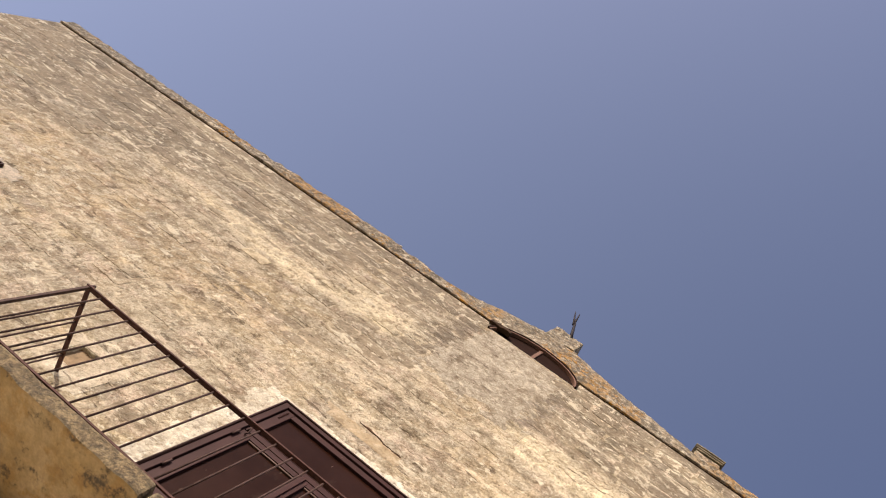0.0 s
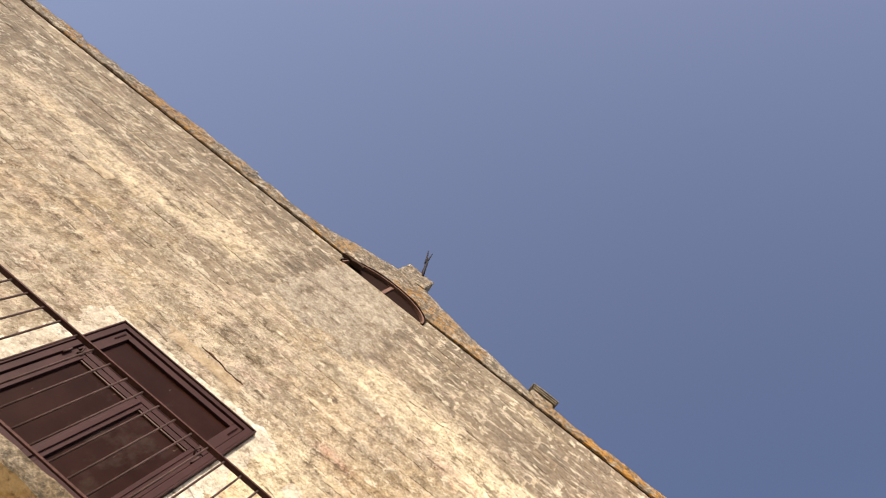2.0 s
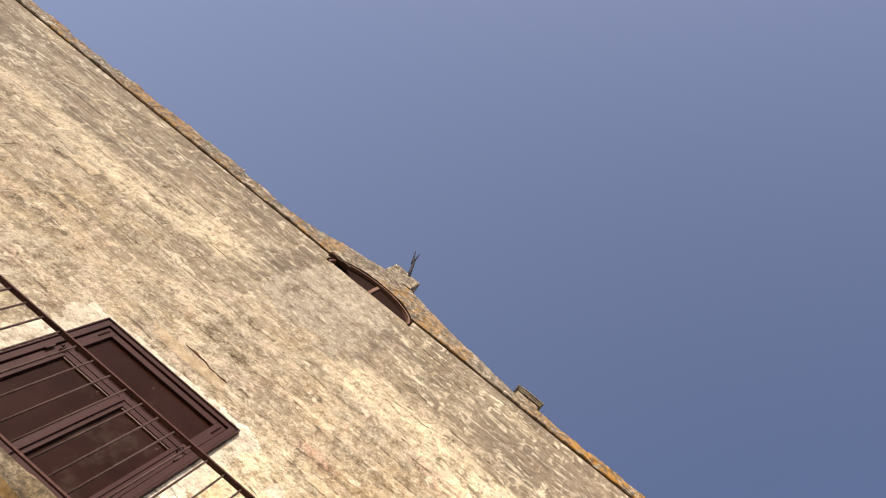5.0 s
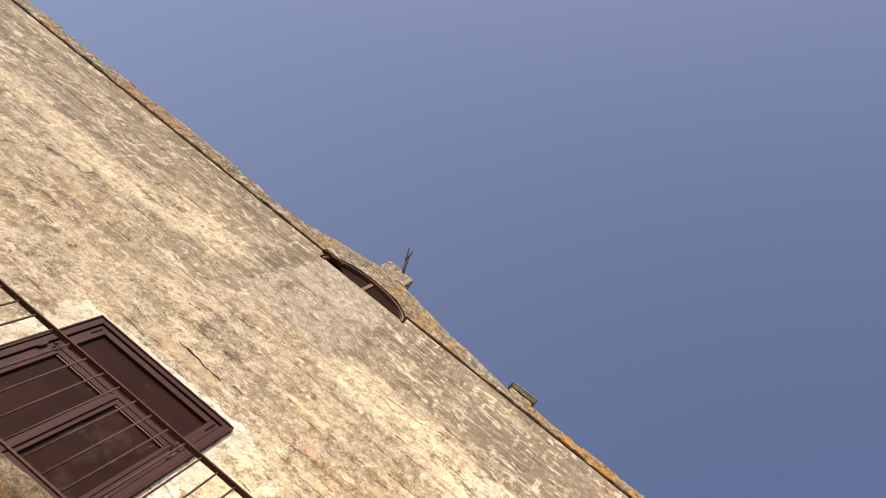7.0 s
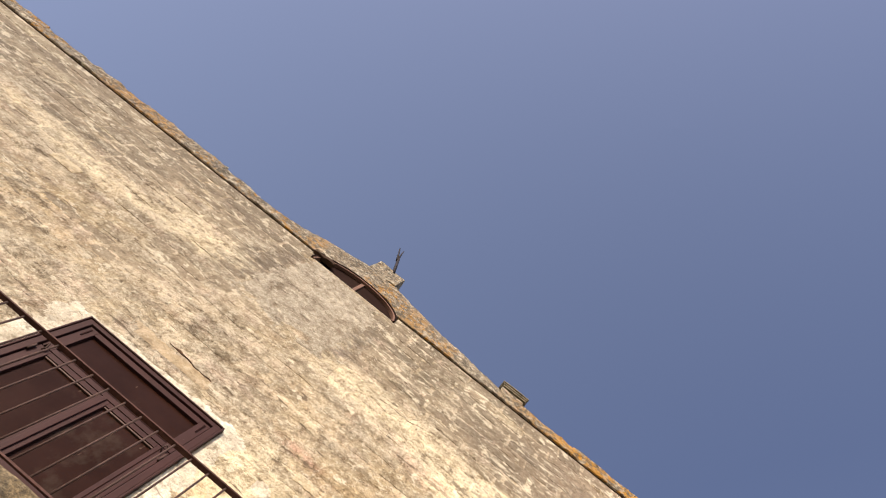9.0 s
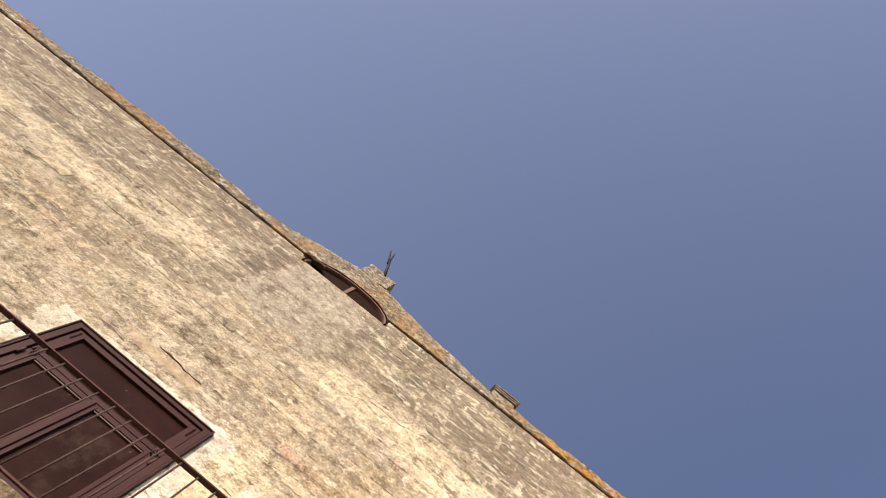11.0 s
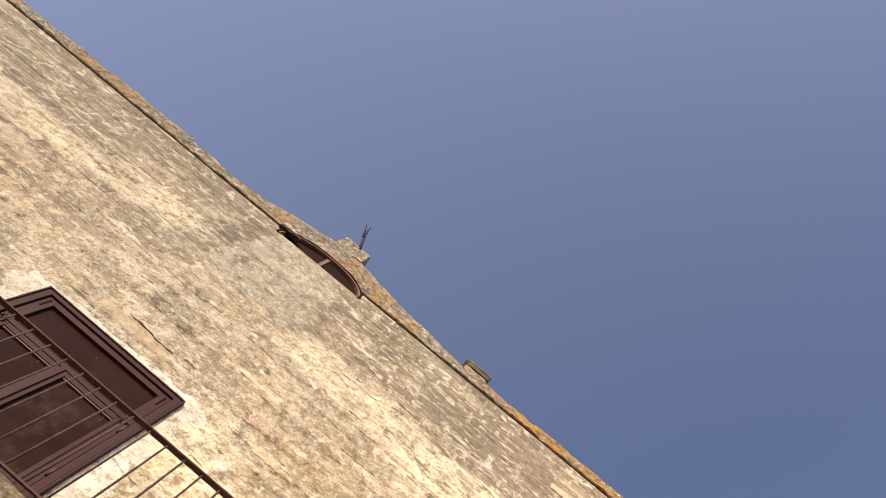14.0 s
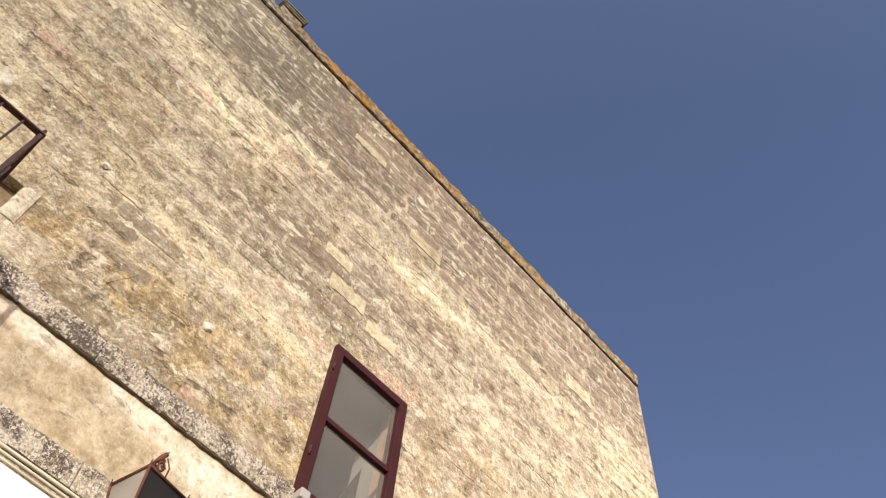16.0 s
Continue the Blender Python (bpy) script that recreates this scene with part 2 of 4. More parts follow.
def facade_stone(name, mortar=False):
    """The facade's limestone: cream, ochre and rose below, a grey weather film above, lime smeared over stretches of it."""
    n = Net(name, 0.93)
    r = n.chance()
    mid = n.noise(2.0, 5, 0.64, (0.7, 1, 1.2), (0, 4, 0))
    col = n.mix(n.ramp(mid, 0.40, 0.60), (0.478, 0.434, 0.330), (0.400, 0.354, 0.250))
    rose = n.noise(2.6, 4, 0.62, (0.8, 1, 1.1), (71, 0, 2))
    # the stone turns rosier towards the east corner
    s = n.add("ShaderNodeSeparateXYZ")
    n.link(n.pos, s.inputs[0])
    east = n.ramp(s.outputs["X"], 0.4, 3.0)
    col = n.mix(n.math("MULTIPLY", n.math("ADD", n.ramp(rose, 0.51, 0.62), n.math("MULTIPLY", east, 0.8)), 0.45), col, (0.465, 0.368, 0.290))
    ash = n.noise(3.0, 4, 0.62, (0.6, 1, 1.2), (15, 3, 8))
    col = n.mix(n.math("MULTIPLY", n.ramp(ash, 0.54, 0.66), 0.40), col, (0.335, 0.280, 0.205))
    streak = n.noise(3.2, 5, 0.64, (0.33, 1, 1.25), (9, 0, 1))
    blotch = n.noise(4.2, 6, 0.68, (0.75, 1, 0.7), (6, 1, 4), 0.6)
    loose = n.ramp(blotch, 0.40, 0.56)
    gold = n.noise(1.3, 5, 0.66, (0.8, 1, 1), (31, 0, 12))
    col = n.mix(n.math("MULTIPLY", n.ramp(gold, 0.52, 0.63), 0.55), col, (0.405, 0.334, 0.190))
    bloom = None
    for x, z, rx, rz, amount in OCHRE:
        m = n.math("MULTIPLY", n.blob(x, z, rx, rz, 0.9), amount)
        bloom = m if bloom is None else n.math("MAXIMUM", bloom, m)
    col = n.mix(n.math("MULTIPLY", bloom, loose), col, (0.410, 0.314, 0.162))
    # traces of salmon limewash
    pink = None
    for x, z, rx, rz in ROSE:
        m = n.blob(x, z, rx, rz, 0.9)
        pink = m if pink is None else n.math("MAXIMUM", pink, m)
    col = n.mix(n.math("MULTIPLY", pink, n.ramp(n.noise(6, 5, 0.7, (0.8, 1, 1), (3, 12, 5)), 0.42, 0.58)), col, (0.56, 0.385, 0.285))
    # lime, as a pale smear over stones and joints
    lime = None
    for x, z, rx, rz, amount in LIME:
        m = n.math("MULTIPLY", n.blob(x, z, rx, rz, 0.8), amount)
        lime = m if lime is None else n.math("MAXIMUM", lime, m)
    stain = None
    for x, z, rx, rz, amount in STAINS:
        m = n.math("MULTIPLY", n.blob(x, z, rx, rz, 0.8), amount)
        stain = m if stain is None else n.math("MAXIMUM", stain, m)
    dark_marks = None
    for x, z, rx, rz, amount in DARK_MARKS:
        m = n.math("MULTIPLY", n.blob(x, z, rx, rz, 0.8), amount)
        dark_marks = m if dark_marks is None else n.math("MAXIMUM", dark_marks, m)
    if not mortar:
        stain = n.math("ADD", stain, n.math("MULTIPLY", n.math("SUBTRACT", r, 0.5), 0.85))
    else:
        stain = n.math("SUBTRACT", stain, n.ramp(n.noise(2.4, 4, 0.6, (0.7, 1, 1.6), (14, 3, 1)), 0.44, 0.54))
        stain = n.math("SUBTRACT", stain, n.math("MULTIPLY", east, 0.6))
    stain = n.math("SUBTRACT", stain, n.math("MULTIPLY", lime, n.ramp(streak, 0.42, 0.56)))
    dashes = n.noise(4.5, 5, 0.62, (0.45, 1, 1.1), (17, 4, 9), 0.1)
    ragged = n.math("ADD", n.math("MULTIPLY", n.math("SUBTRACT", blotch, 0.5), 1.3), n.math("MULTIPLY", n.math("SUBTRACT", dashes, 0.5), 1.7))
    cover = n.ramp(n.math("ADD", stain, ragged), 0.20, 0.60)
    film = n.mix(n.ramp(n.noise(1.6, 4, 0.6, (0.8, 1, 1), (2, 6, 1)), 0.4, 0.62), (0.200, 0.168, 0.113), (0.262, 0.221, 0.150))
    film = n.mix(east, film, (0.252, 0.196, 0.145))
    col = n.mix(n.math("MULTIPLY", cover, 0.92), col, film)
    white = n.ramp(n.math("SUBTRACT", n.math("ADD", streak, n.math("MULTIPLY", blotch, 0.35)), n.math("MULTIPLY", r, 0.0 if mortar else 0.30)), 0.46, 0.56)
    white = n.math("MULTIPLY", lime, n.math("MAXIMUM", white, 0.9 if mortar else n.math("MULTIPLY", lime, 0.2)))
    col = n.mix(n.math("MULTIPLY", white, 0.92), col, (0.690, 0.632, 0.455))
    if not mortar:
        col = n.tone(col, n.math("ADD", 0.775, n.math("MULTIPLY", r, 0.43)))
    # whole rows are a little darker or paler than their neighbours
    rows = n.noise(2.0, 4, 0.6, (0.16, 1, 2.5), (8, 2, 6))
    col = n.mix(1.0, col, n.mix(n.ramp(rows, 0.38, 0.62), (0.87, 0.85, 0.82), (1.16, 1.165, 1.17)), "MULTIPLY")
    col, height = weather(n, col, 1.0, cover, 1.12 if mortar else 1.0)
    # dark marks in a few places, the first a long thin line
    patch = n.math("MULTIPLY", dark_marks, n.ramp(n.noise(9, 5, 0.7, (0.8, 1, 1), (3, 3, 9)), 0.40, 0.56))
    col = n.mix(n.math("MULTIPLY", patch, 0.75), col, (0.115, 0.092, 0.066))
    n.bsdf.inputs["Diffuse Roughness"].default_value = 1.0
    return n.done(col, height, 0.75, 0.026)


# centre x and z, half width, half height and depth of tone
STAINS = [(-8.6, 11.2, 3.2, 2.55, 1.3), (-5.2, 11.2, 1.7, 1.9, 1.15), (-3.3, 11.2, 1.6, 1.15, 0.9), (-2.55, 9.5, 0.3, 0.7, 0.9), (-2.75, 8.7, 0.4, 0.35, 0.7),
          (-0.7, 11.2, 0.8, 1.75, 1.0), (-0.2, 9.5, 0.45, 0.2, 0.9), (1.2, 11.2, 1.55, 2.15, 1.25), (3.4, 11.2, 1.6, 1.95, 1.1), (5.7, 11.2, 1.8, 1.8, 0.85),
          (3.9, 9.1, 1.2, 0.3, 0.7), (2.1, 7.9, 1.0, 0.45, 0.5), (3.6, 8.0, 1.0, 0.4, 0.45), (5.2, 9.3, 0.9, 0.4, 0.6),
          (1.3, 7.45, 0.5, 0.18, 0.6), (1.95, 7.35, 0.35, 0.2, 0.7), (0.5, 6.4, 0.3, 0.15, 0.6), (4.0, 7.5, 0.5, 0.3, 0.5), (-3.6, 7.9, 0.7, 0.15, 0.5)]
LIME = [(-6.99, 10.77, 0.8, 0.16, 0.4), (-5.76, 10.16, 0.9, 0.18, 0.45), (-5.37, 9.07, 0.8, 0.2, 0.45),
        (-4.3, 9.05, 0.9, 0.28, 0.8), (-3.1, 9.3, 0.7, 0.35, 0.8), (-5.2, 9.0, 0.4, 0.15, 0.7), (-0.95, 8.85, 0.5, 0.28, 1.1), (-0.2, 8.85, 0.7, 0.3, 1.0),
        (0.65, 8.5, 0.5, 0.38, 1.35), (1.0, 9.0, 0.55, 0.16, 1.0), (2.8, 8.62, 0.8, 0.2, 1.1), (3.4, 8.8, 0.7, 0.2, 1.0), (2.2, 9.1, 0.3, 0.12, 0.8), (6.15, 8.4, 0.7, 1.0, 1.1), (4.9, 8.8, 0.9, 0.35, 0.75),
        (-0.9, 6.6, 0.4, 0.6, 0.95), (-0.7, 6.2, 0.45, 0.4, 0.6), (1.5, 6.6, 1.3, 0.4, 0.4), (4.6, 7.6, 1.2, 0.7, 0.5), (0.4, 10.55, 0.5, 0.12, 0.6)]
OCHRE = [(0.9, 5.85, 1.5, 0.45, 1.0), (-0.6, 6.3, 1.0, 0.7, 0.7), (1.3, 6.4, 1.1, 0.5, 0.6), (3.6, 6.6, 0.8, 0.8, 0.5), (-6.6, 7.7, 2.6, 0.7, 0.55), (-4.2, 7.7, 1.2, 0.6, 0.5), (-0.55, 7.3, 0.6, 0.3, 0.7), (-0.5, 8.0, 1.2, 0.4, 0.4), (1.3, 8.0, 0.6, 0.3, 0.5)]
DARK_MARKS = [(-7.4, 8.72, 1.1, 0.06, 0.7), (-2.45, 9.75, 0.12, 0.9, 0.75), (-1.20, 9.75, 0.13, 0.8, 0.9), (-1.3, 9.25, 0.25, 0.22, 0.9), (-2.6, 9.2, 0.2, 0.3, 0.6), (1.5, 10.0, 0.35, 0.45, 0.75), (1.75, 9.7, 0.5, 0.25, 0.65), (0.3, 9.8, 0.5, 0.4, 0.45), (3.25, 9.6, 0.1, 0.25, 0.8), (-3.3, 10.45, 0.3, 0.15, 0.5), (0.8, 10.2, 0.15, 0.25, 0.6)]
ROSE = [(1.96, 6.78, 0.12, 0.07), (1.27, 5.48, 0.10, 0.06), (-0.72, 7.38, 0.20, 0.08), (0.46, 8.38, 0.45, 0.20), (1.27, 8.73, 0.30, 0.12), (2.80, 7.00, 0.25, 0.12)]
LICHEN = [(1.75, 1.15, 1.0), (-5.2, 0.6, 0.7), (2.9, 0.6, 0.7), (4.3, 0.5, 0.5), (-1.0, 0.16, 0.7), (-0.5, 0.1, 0.7), (-2.5, 0.12, 0.7)]

M_STONE = facade_stone("weathered_limestone")
M_MORTAR = facade_stone("lime_mortar", True)
M_COPING = limestone("lichened_coping", (0.30, 0.262, 0.185), (0.235, 0.198, 0.130), (0.10, 0.085, 0.058), 1.0, 1.1)


def band_material():
    """White and black crustose lichen over pale stone."""
    n = Net("lichen_crust", 0.95)
    a = n.noise(58, 4, 0.72, (1, 1, 0.8))
    b = n.noise(5.5, 6, 0.72)
    c = n.noise(3.2, 5, 0.68, (1, 1, 1.6), (7, 2, 5))
    col = n.mix(n.ramp(b, 0.42, 0.58), (0.42, 0.355, 0.255), (0.27, 0.215, 0.150))
    col = n.grain(col, 0.8, (1, 1, 1))
    # the black crust and the white one keep to stretches of their own
    black = n.math("ADD", a, n.math("MULTIPLY", n.math("SUBTRACT", b, 0.5), 0.75))
    black = n.math("ADD", black, n.math("MULTIPLY", n.math("SUBTRACT", c, 0.5), 0.75))
    col = n.mix(n.math("MULTIPLY", n.ramp(black, 0.49, 0.55), 0.9), col, (0.070, 0.050, 0.038))
    white = n.math("SUBTRACT", n.noise(66, 3, 0.66, (1, 1, 0.8), (3, 8, 1)), n.math("MULTIPLY", n.math("SUBTRACT", c, 0.5), 0.45))
    col = n.mix(n.math("MULTIPLY", n.ramp(white, 0.54, 0.60), 0.85), col, (0.62, 0.57, 0.47))
    return n.done(col, a, 0.8, 0.025)


M_BAND = band_material()


def cement_material(name, pale, warm):
    n = Net(name, 0.9)
    b = n.noise(9, 6, 0.7)
    col = n.mix(n.ramp(n.noise(1.6, 6, 0.62), 0.38, 0.64), pale, warm)
    col = n.mix(n.math("MULTIPLY", n.ramp(b, 0.56, 0.72), 0.6), col, (0.42, 0.34, 0.22))
    col = n.grain(col, 0.55, (0.8, 1, 1.1))
    return n.done(col, n.math("ADD", b, n.math("MULTIPLY", n.noise(60, 4), 0.4)), 0.35, 0.02)


WASH = [(1.17, 5.15, 0.17, 0.09, 1.0), (0.93, 5.18, 0.08, 0.06, 1.0), (0.45, 5.16, 0.24, 0.07, 0.9), (1.65, 5.08, 0.3, 0.13, 0.8), (0.05, 5.1, 0.15, 0.12, 0.7),
        (-0.1, 4.9, 0.2, 0.12, 0.6), (2.6, 5.06, 0.6, 0.13, 0.9)]


def ashlar_stone():
    """Smooth pale blocks, tan in patches, with whitewash left along the upper edge."""
    n = Net("pale_ashlar", 0.9)
    n.bsdf.inputs["Diffuse Roughness"].default_value = 1.0
    col = n.mix(n.ramp(n.noise(2.4, 6, 0.66), 0.40, 0.60), (0.555, 0.485, 0.355), (0.455, 0.375, 0.240))
    col = n.mix(n.math("MULTIPLY", n.ramp(n.noise(5, 6, 0.7, (1, 1, 1), (4, 2, 9)), 0.54, 0.64), 0.6), col, (0.42, 0.325, 0.185))
    wash = None
    for x, z, rx, rz, amount in WASH:
        m = n.math("MULTIPLY", n.blob(x, z, rx, rz, 0.9), amount)
        wash = m if wash is None else n.math("MAXIMUM", wash, m)
    flaky = n.ramp(n.noise(12, 5, 0.7, (1, 1, 1), (2, 4, 6)), 0.36, 0.54)
    col = n.mix(n.math("MULTIPLY", wash, n.math("ADD", 0.45, n.math("MULTIPLY", flaky, 0.55))), col, (0.80, 0.75, 0.645))
    col, height = weather(n, col, 0.55)
    return n.done(col, height, 0.5, 0.012)


M_ASHLAR = ashlar_stone()
M_PATCH = limestone("lime_render", (0.60, 0.565, 0.455), (0.52, 0.465, 0.35), (0.37, 0.325, 0.245), 0.0, 0.7)
M_GREYPATCH = cement_material("grey_cement", (0.275, 0.245, 0.195), (0.235, 0.205, 0.155))
M_INFILL = limestone("pale_infill", (0.42, 0.388, 0.305), (0.355, 0.318, 0.24), (0.255, 0.222, 0.168), 0.0, 0.8)
M_CREAM = limestone("cream_stone", (0.62, 0.56, 0.40), (0.54, 0.47, 0.31), (0.41, 0.345, 0.23), 0.0, 0.5)


def plain(name, col, rough=0.6, metal=0.0, vary=0.25, scale=12.0, bump=0.2, second=None):
    n = Net(name, rough, metal)
    a = n.noise(scale, 6, 0.65)
    dark = second or tuple(c * (1 - vary) for c in col)
    c = n.mix(n.ramp(a, 0.35, 0.65), col, dark)
    n.bsdf.inputs["Specular IOR Level"].default_value = 0.15
    fine = n.noise(scale * 6, 4, 0.6)
    c = n.tone(c, n.math("ADD", 0.88, n.math("MULTIPLY", fine, 0.24)))
    return n.done(c, n.math("ADD", a, n.math("MULTIPLY", fine, 0.4)), bump, 0.01, n.math("ADD", rough - 0.08, n.math("MULTIPLY", a, 0.16)))


def old_paint(name, col, chip, rough, gloss=0.14):
    """Brown oil paint, sun-faded, with small chips."""
    n = Net(name, rough)
    n.bsdf.inputs["Specular IOR Level"].default_value = gloss
    a = n.noise(3.0, 6, 0.6)
    c = n.mix(n.ramp(a, 0.36, 0.66), col, tuple(x * 0.78 for x in col))
    flake = n.ramp(n.noise(55, 5, 0.7), 0.68, 0.73)
    c = n.mix(n.math("MULTIPLY", flake, 0.7), c, chip)
    return n.done(c, n.noise(90, 4, 0.6, (1, 1, 0.15)), 0.12, 0.004, n.math("ADD", rough - 0.1, n.math("MULTIPLY", a, 0.22)))


def panel_paint():
    """Dark varnished board, warm brown, with dull dusty areas and a few pale drips."""
    n = Net("dark_brown_panel", 0.2)
    n.bsdf.inputs["Specular IOR Level"].default_value = 0.05
    a = n.noise(2.2, 4, 0.6)
    col = n.mix(n.ramp(a, 0.36, 0.64), (0.0122, 0.0047, 0.0025), (0.0200, 0.0083, 0.0052))
    dust = n.math("MULTIPLY", n.ramp(n.noise(3.1, 5, 0.66, (1, 1, 0.7), (5, 2, 8)), 0.53, 0.64), 0.40)
    col = n.mix(dust, col, (0.050, 0.038, 0.028))
    drip = n.ramp(n.noise(16, 3, 0.6, (1.6, 1, 0.35), (2, 9, 4)), 0.70, 0.74)
    col = n.mix(n.math("MULTIPLY", drip, 0.5), col, (0.16, 0.12, 0.09))
    return n.done(col, n.noise(60, 3, 0.6, (1, 1, 0.2)), 0.08, 0.004, n.math("ADD", 0.14, n.math("MULTIPLY", a, 0.2)))


M_FRAME = old_paint("brown_oil_paint", (0.041, 0.0188, 0.0170), (0.22, 0.16, 0.13), 0.5, 0.08)
M_PANEL = panel_paint()
M_WINFRAME = old_paint("oxblood_paint", (0.054, 0.016, 0.0145), (0.22, 0.14, 0.11), 0.45)
M_BEAD = old_paint("faded_bead_paint", (0.110, 0.072, 0.060), (0.3, 0.24, 0.2), 0.6)
M_LUNETTE = old_paint("faded_brown_rim", (0.145, 0.085, 0.062), (0.35, 0.26, 0.2), 0.6)
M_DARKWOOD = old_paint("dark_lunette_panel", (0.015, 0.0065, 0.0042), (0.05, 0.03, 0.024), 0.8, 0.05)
M_IRON = plain("rusted_iron", (0.070, 0.042, 0.035), 0.75, 0.0, 0.45, 30.0, 0.3)
# iron again, darker and redder: the rails' underside shade is in the colour
M_RAIL_SHADE = plain("shaded_rail_iron", (0.072, 0.032, 0.025), 0.7, 0.0, 0.4, 30.0, 0.2)
M_BLACKIRON = plain("black_iron", (0.016, 0.013, 0.016), 0.7, 0.0, 0.4, 30.0, 0.2)
M_RUST = plain("rust_red_iron", (0.14, 0.055, 0.038), 0.75, 0.1, 0.5, 35.0, 0.4)
# near-black colour that stands in for shade at coping, arch end and lintel crack
M_DARK = plain("dark_shade_fill", (0.050, 0.030, 0.018), 0.95, 0.0, 0.4, 12.0, 0.3)
M_CRACK = plain("brown_crack", (0.125, 0.070, 0.038), 0.95, 0.0, 0.5, 12.0, 0.3)
M_SOCKET = plain("earthy_socket", (0.27, 0.20, 0.125), 0.95, 0.0, 0.5, 9.0, 0.5)
M_BAND_SHADE = plain("band_shade_brown", (0.105, 0.074, 0.042), 0.95, 0.0, 0.6, 14.0, 0.4)
M_WHITE = limestone("whitewash_remains", (0.78, 0.77, 0.67), (0.66, 0.625, 0.51), (0.47, 0.42, 0.33), 0.0, 0.7)
M_PLASTER = plain("white_limewash", (0.86, 0.84, 0.78), 0.9, 0.0, 0.08, 2.0, 0.15)
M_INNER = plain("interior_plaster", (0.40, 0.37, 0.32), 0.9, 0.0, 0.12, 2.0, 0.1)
M_REVEAL_LIT = plain("sunlit_reveal_pink", (0.62, 0.41, 0.28), 0.8, 0.0, 0.15, 5.0, 0.1)
M_CURTAIN = plain("grey_net_curtain", (0.15, 0.138, 0.112), 0.9, 0.0, 0.12, 6.0, 0.1)
M_PIPE = plain("beige_conduit", (0.62, 0.55, 0.42), 0.6, 0.0, 0.2, 10.0, 0.05)
M_GREYBOX = plain("grey_plastic", (0.34, 0.325, 0.295), 0.6, 0.0, 0.15, 10.0, 0.05)
M_TILE = plain("mossy_roof_tile", (0.20, 0.175, 0.12), 0.9, 0.0, 0.5, 18.0, 0.5)
M_ZINC = plain("weathered_zinc", (0.40, 0.37, 0.33), 0.55, 0.3, 0.25, 9.0, 0.1)
M_GROUND = plain("pale_paving", (0.24, 0.22, 0.19), 0.9, 0.0, 0.3, 0.8, 0.3)


def slab_material():
    n = Net("mossy_slab", 0.95)
    a = n.noise(4.0, 6, 0.68)
    b = n.noise(16, 6, 0.72)
    col = n.mix(n.ramp(a, 0.40, 0.60), (0.150, 0.114, 0.060), (0.098, 0.074, 0.038))
    whitish = n.math("MULTIPLY", n.blob(-1.62, 4.6, 0.22, 0.3, 0.8), 0.45)
    col = n.mix(n.math("MULTIPLY", whitish, n.ramp(b, 0.44, 0.52)), col, (0.30, 0.265, 0.19))
    col = n.grain(col, 1.2, (1, 1, 1))
    col = n.mix(n.math("MULTIPLY", n.ramp(n.noise(34, 5, 0.75, (1, 1, 1), (2, 7, 1)), 0.59, 0.65), 0.6), col, (0.24, 0.205, 0.14))
    col = n.mix(n.math("MULTIPLY", n.ramp(b, 0.44, 0.38), 0.8), col, (0.055, 0.042, 0.024))
    return n.done(col, b, 0.9, 0.03)


def soffit_material():
    """Ochre-stained limestone with black mould, thickest to one end."""
    n = Net("ochre_soffit", 0.95)
    a = n.noise(2.6, 6, 0.66)
    col = n.mix(n.ramp(a, 0.36, 0.62), (0.225, 0.148, 0.052), (0.285, 0.203, 0.092))
    col = n.mix(n.ramp(n.noise(5.5, 7, 0.7, (1, 1, 1), (3, 1, 0)), 0.50, 0.60), col, (0.215, 0.130, 0.038))
    s = n.add("ShaderNodeSeparateXYZ")
    n.link(n.pos, s.inputs[0])
    lean = n.math("MULTIPLY", n.ramp(s.outputs["X"], -2.9, -1.2), 0.12)
    rim = n.math("MULTIPLY", n.ramp(s.outputs["Y"], -0.45, -0.66), 0.05)
    mould = n.math("ADD", n.noise(4.6, 8, 0.74, (1, 1, 1), (9, 2, 4)), n.math("ADD", lean, rim))
    col = n.mix(n.math("MULTIPLY", n.ramp(mould, 0.61, 0.69), 0.9), col, (0.035, 0.025, 0.012))
    return n.done(n.grain(col, 0.28, (1, 1, 1)), a, 0.4, 0.02)


M_SLAB = slab_material()
M_SOFFIT = soffit_material()


def glass_material(name, tint, rough=0.03, dust=0.2):
    n = Net(name)
    nodes = n.tree.nodes
    out = nodes["Material Output"]
    clear = n.add("ShaderNodeBsdfTransparent")
    clear.inputs["Color"].default_value = (*tint, 1)
    gloss = n.add("ShaderNodeBsdfGlossy")
    gloss.inputs["Roughness"].default_value = rough
    facing = n.add("ShaderNodeLayerWeight")
    facing.inputs["Blend"].default_value = 0.5
    steep = n.math("POWER", facing.outputs["Facing"], 4.0)
    sheen = n.math("ADD", 0.03, n.math("MULTIPLY", steep, 0.5))
    mixer = n.add("ShaderNodeMixShader")
    n.link(sheen, mixer.inputs[0])
    n.link(clear.outputs[0], mixer.inputs[1])
    n.link(gloss.outputs[0], mixer.inputs[2])
    film = n.add("ShaderNodeBsdfDiffuse")
    film.inputs["Color"].default_value = (0.62, 0.57, 0.50, 1)
    dusty = n.add("ShaderNodeMixShader")
    n.link(n.math("MULTIPLY", n.ramp(n.noise(2.0, 3, 0.5), -0.5, 1.1), dust * 2), dusty.inputs[0])
    n.link(mixer.outputs[0], dusty.inputs[1])
    n.link(film.outputs[0], dusty.inputs[2])
    n.link(dusty.outputs[0], out.inputs["Surface"])
    return n.mat


M_GLASS = glass_material("window_glass", (0.80, 0.81, 0.78), 0.03, 0.075)
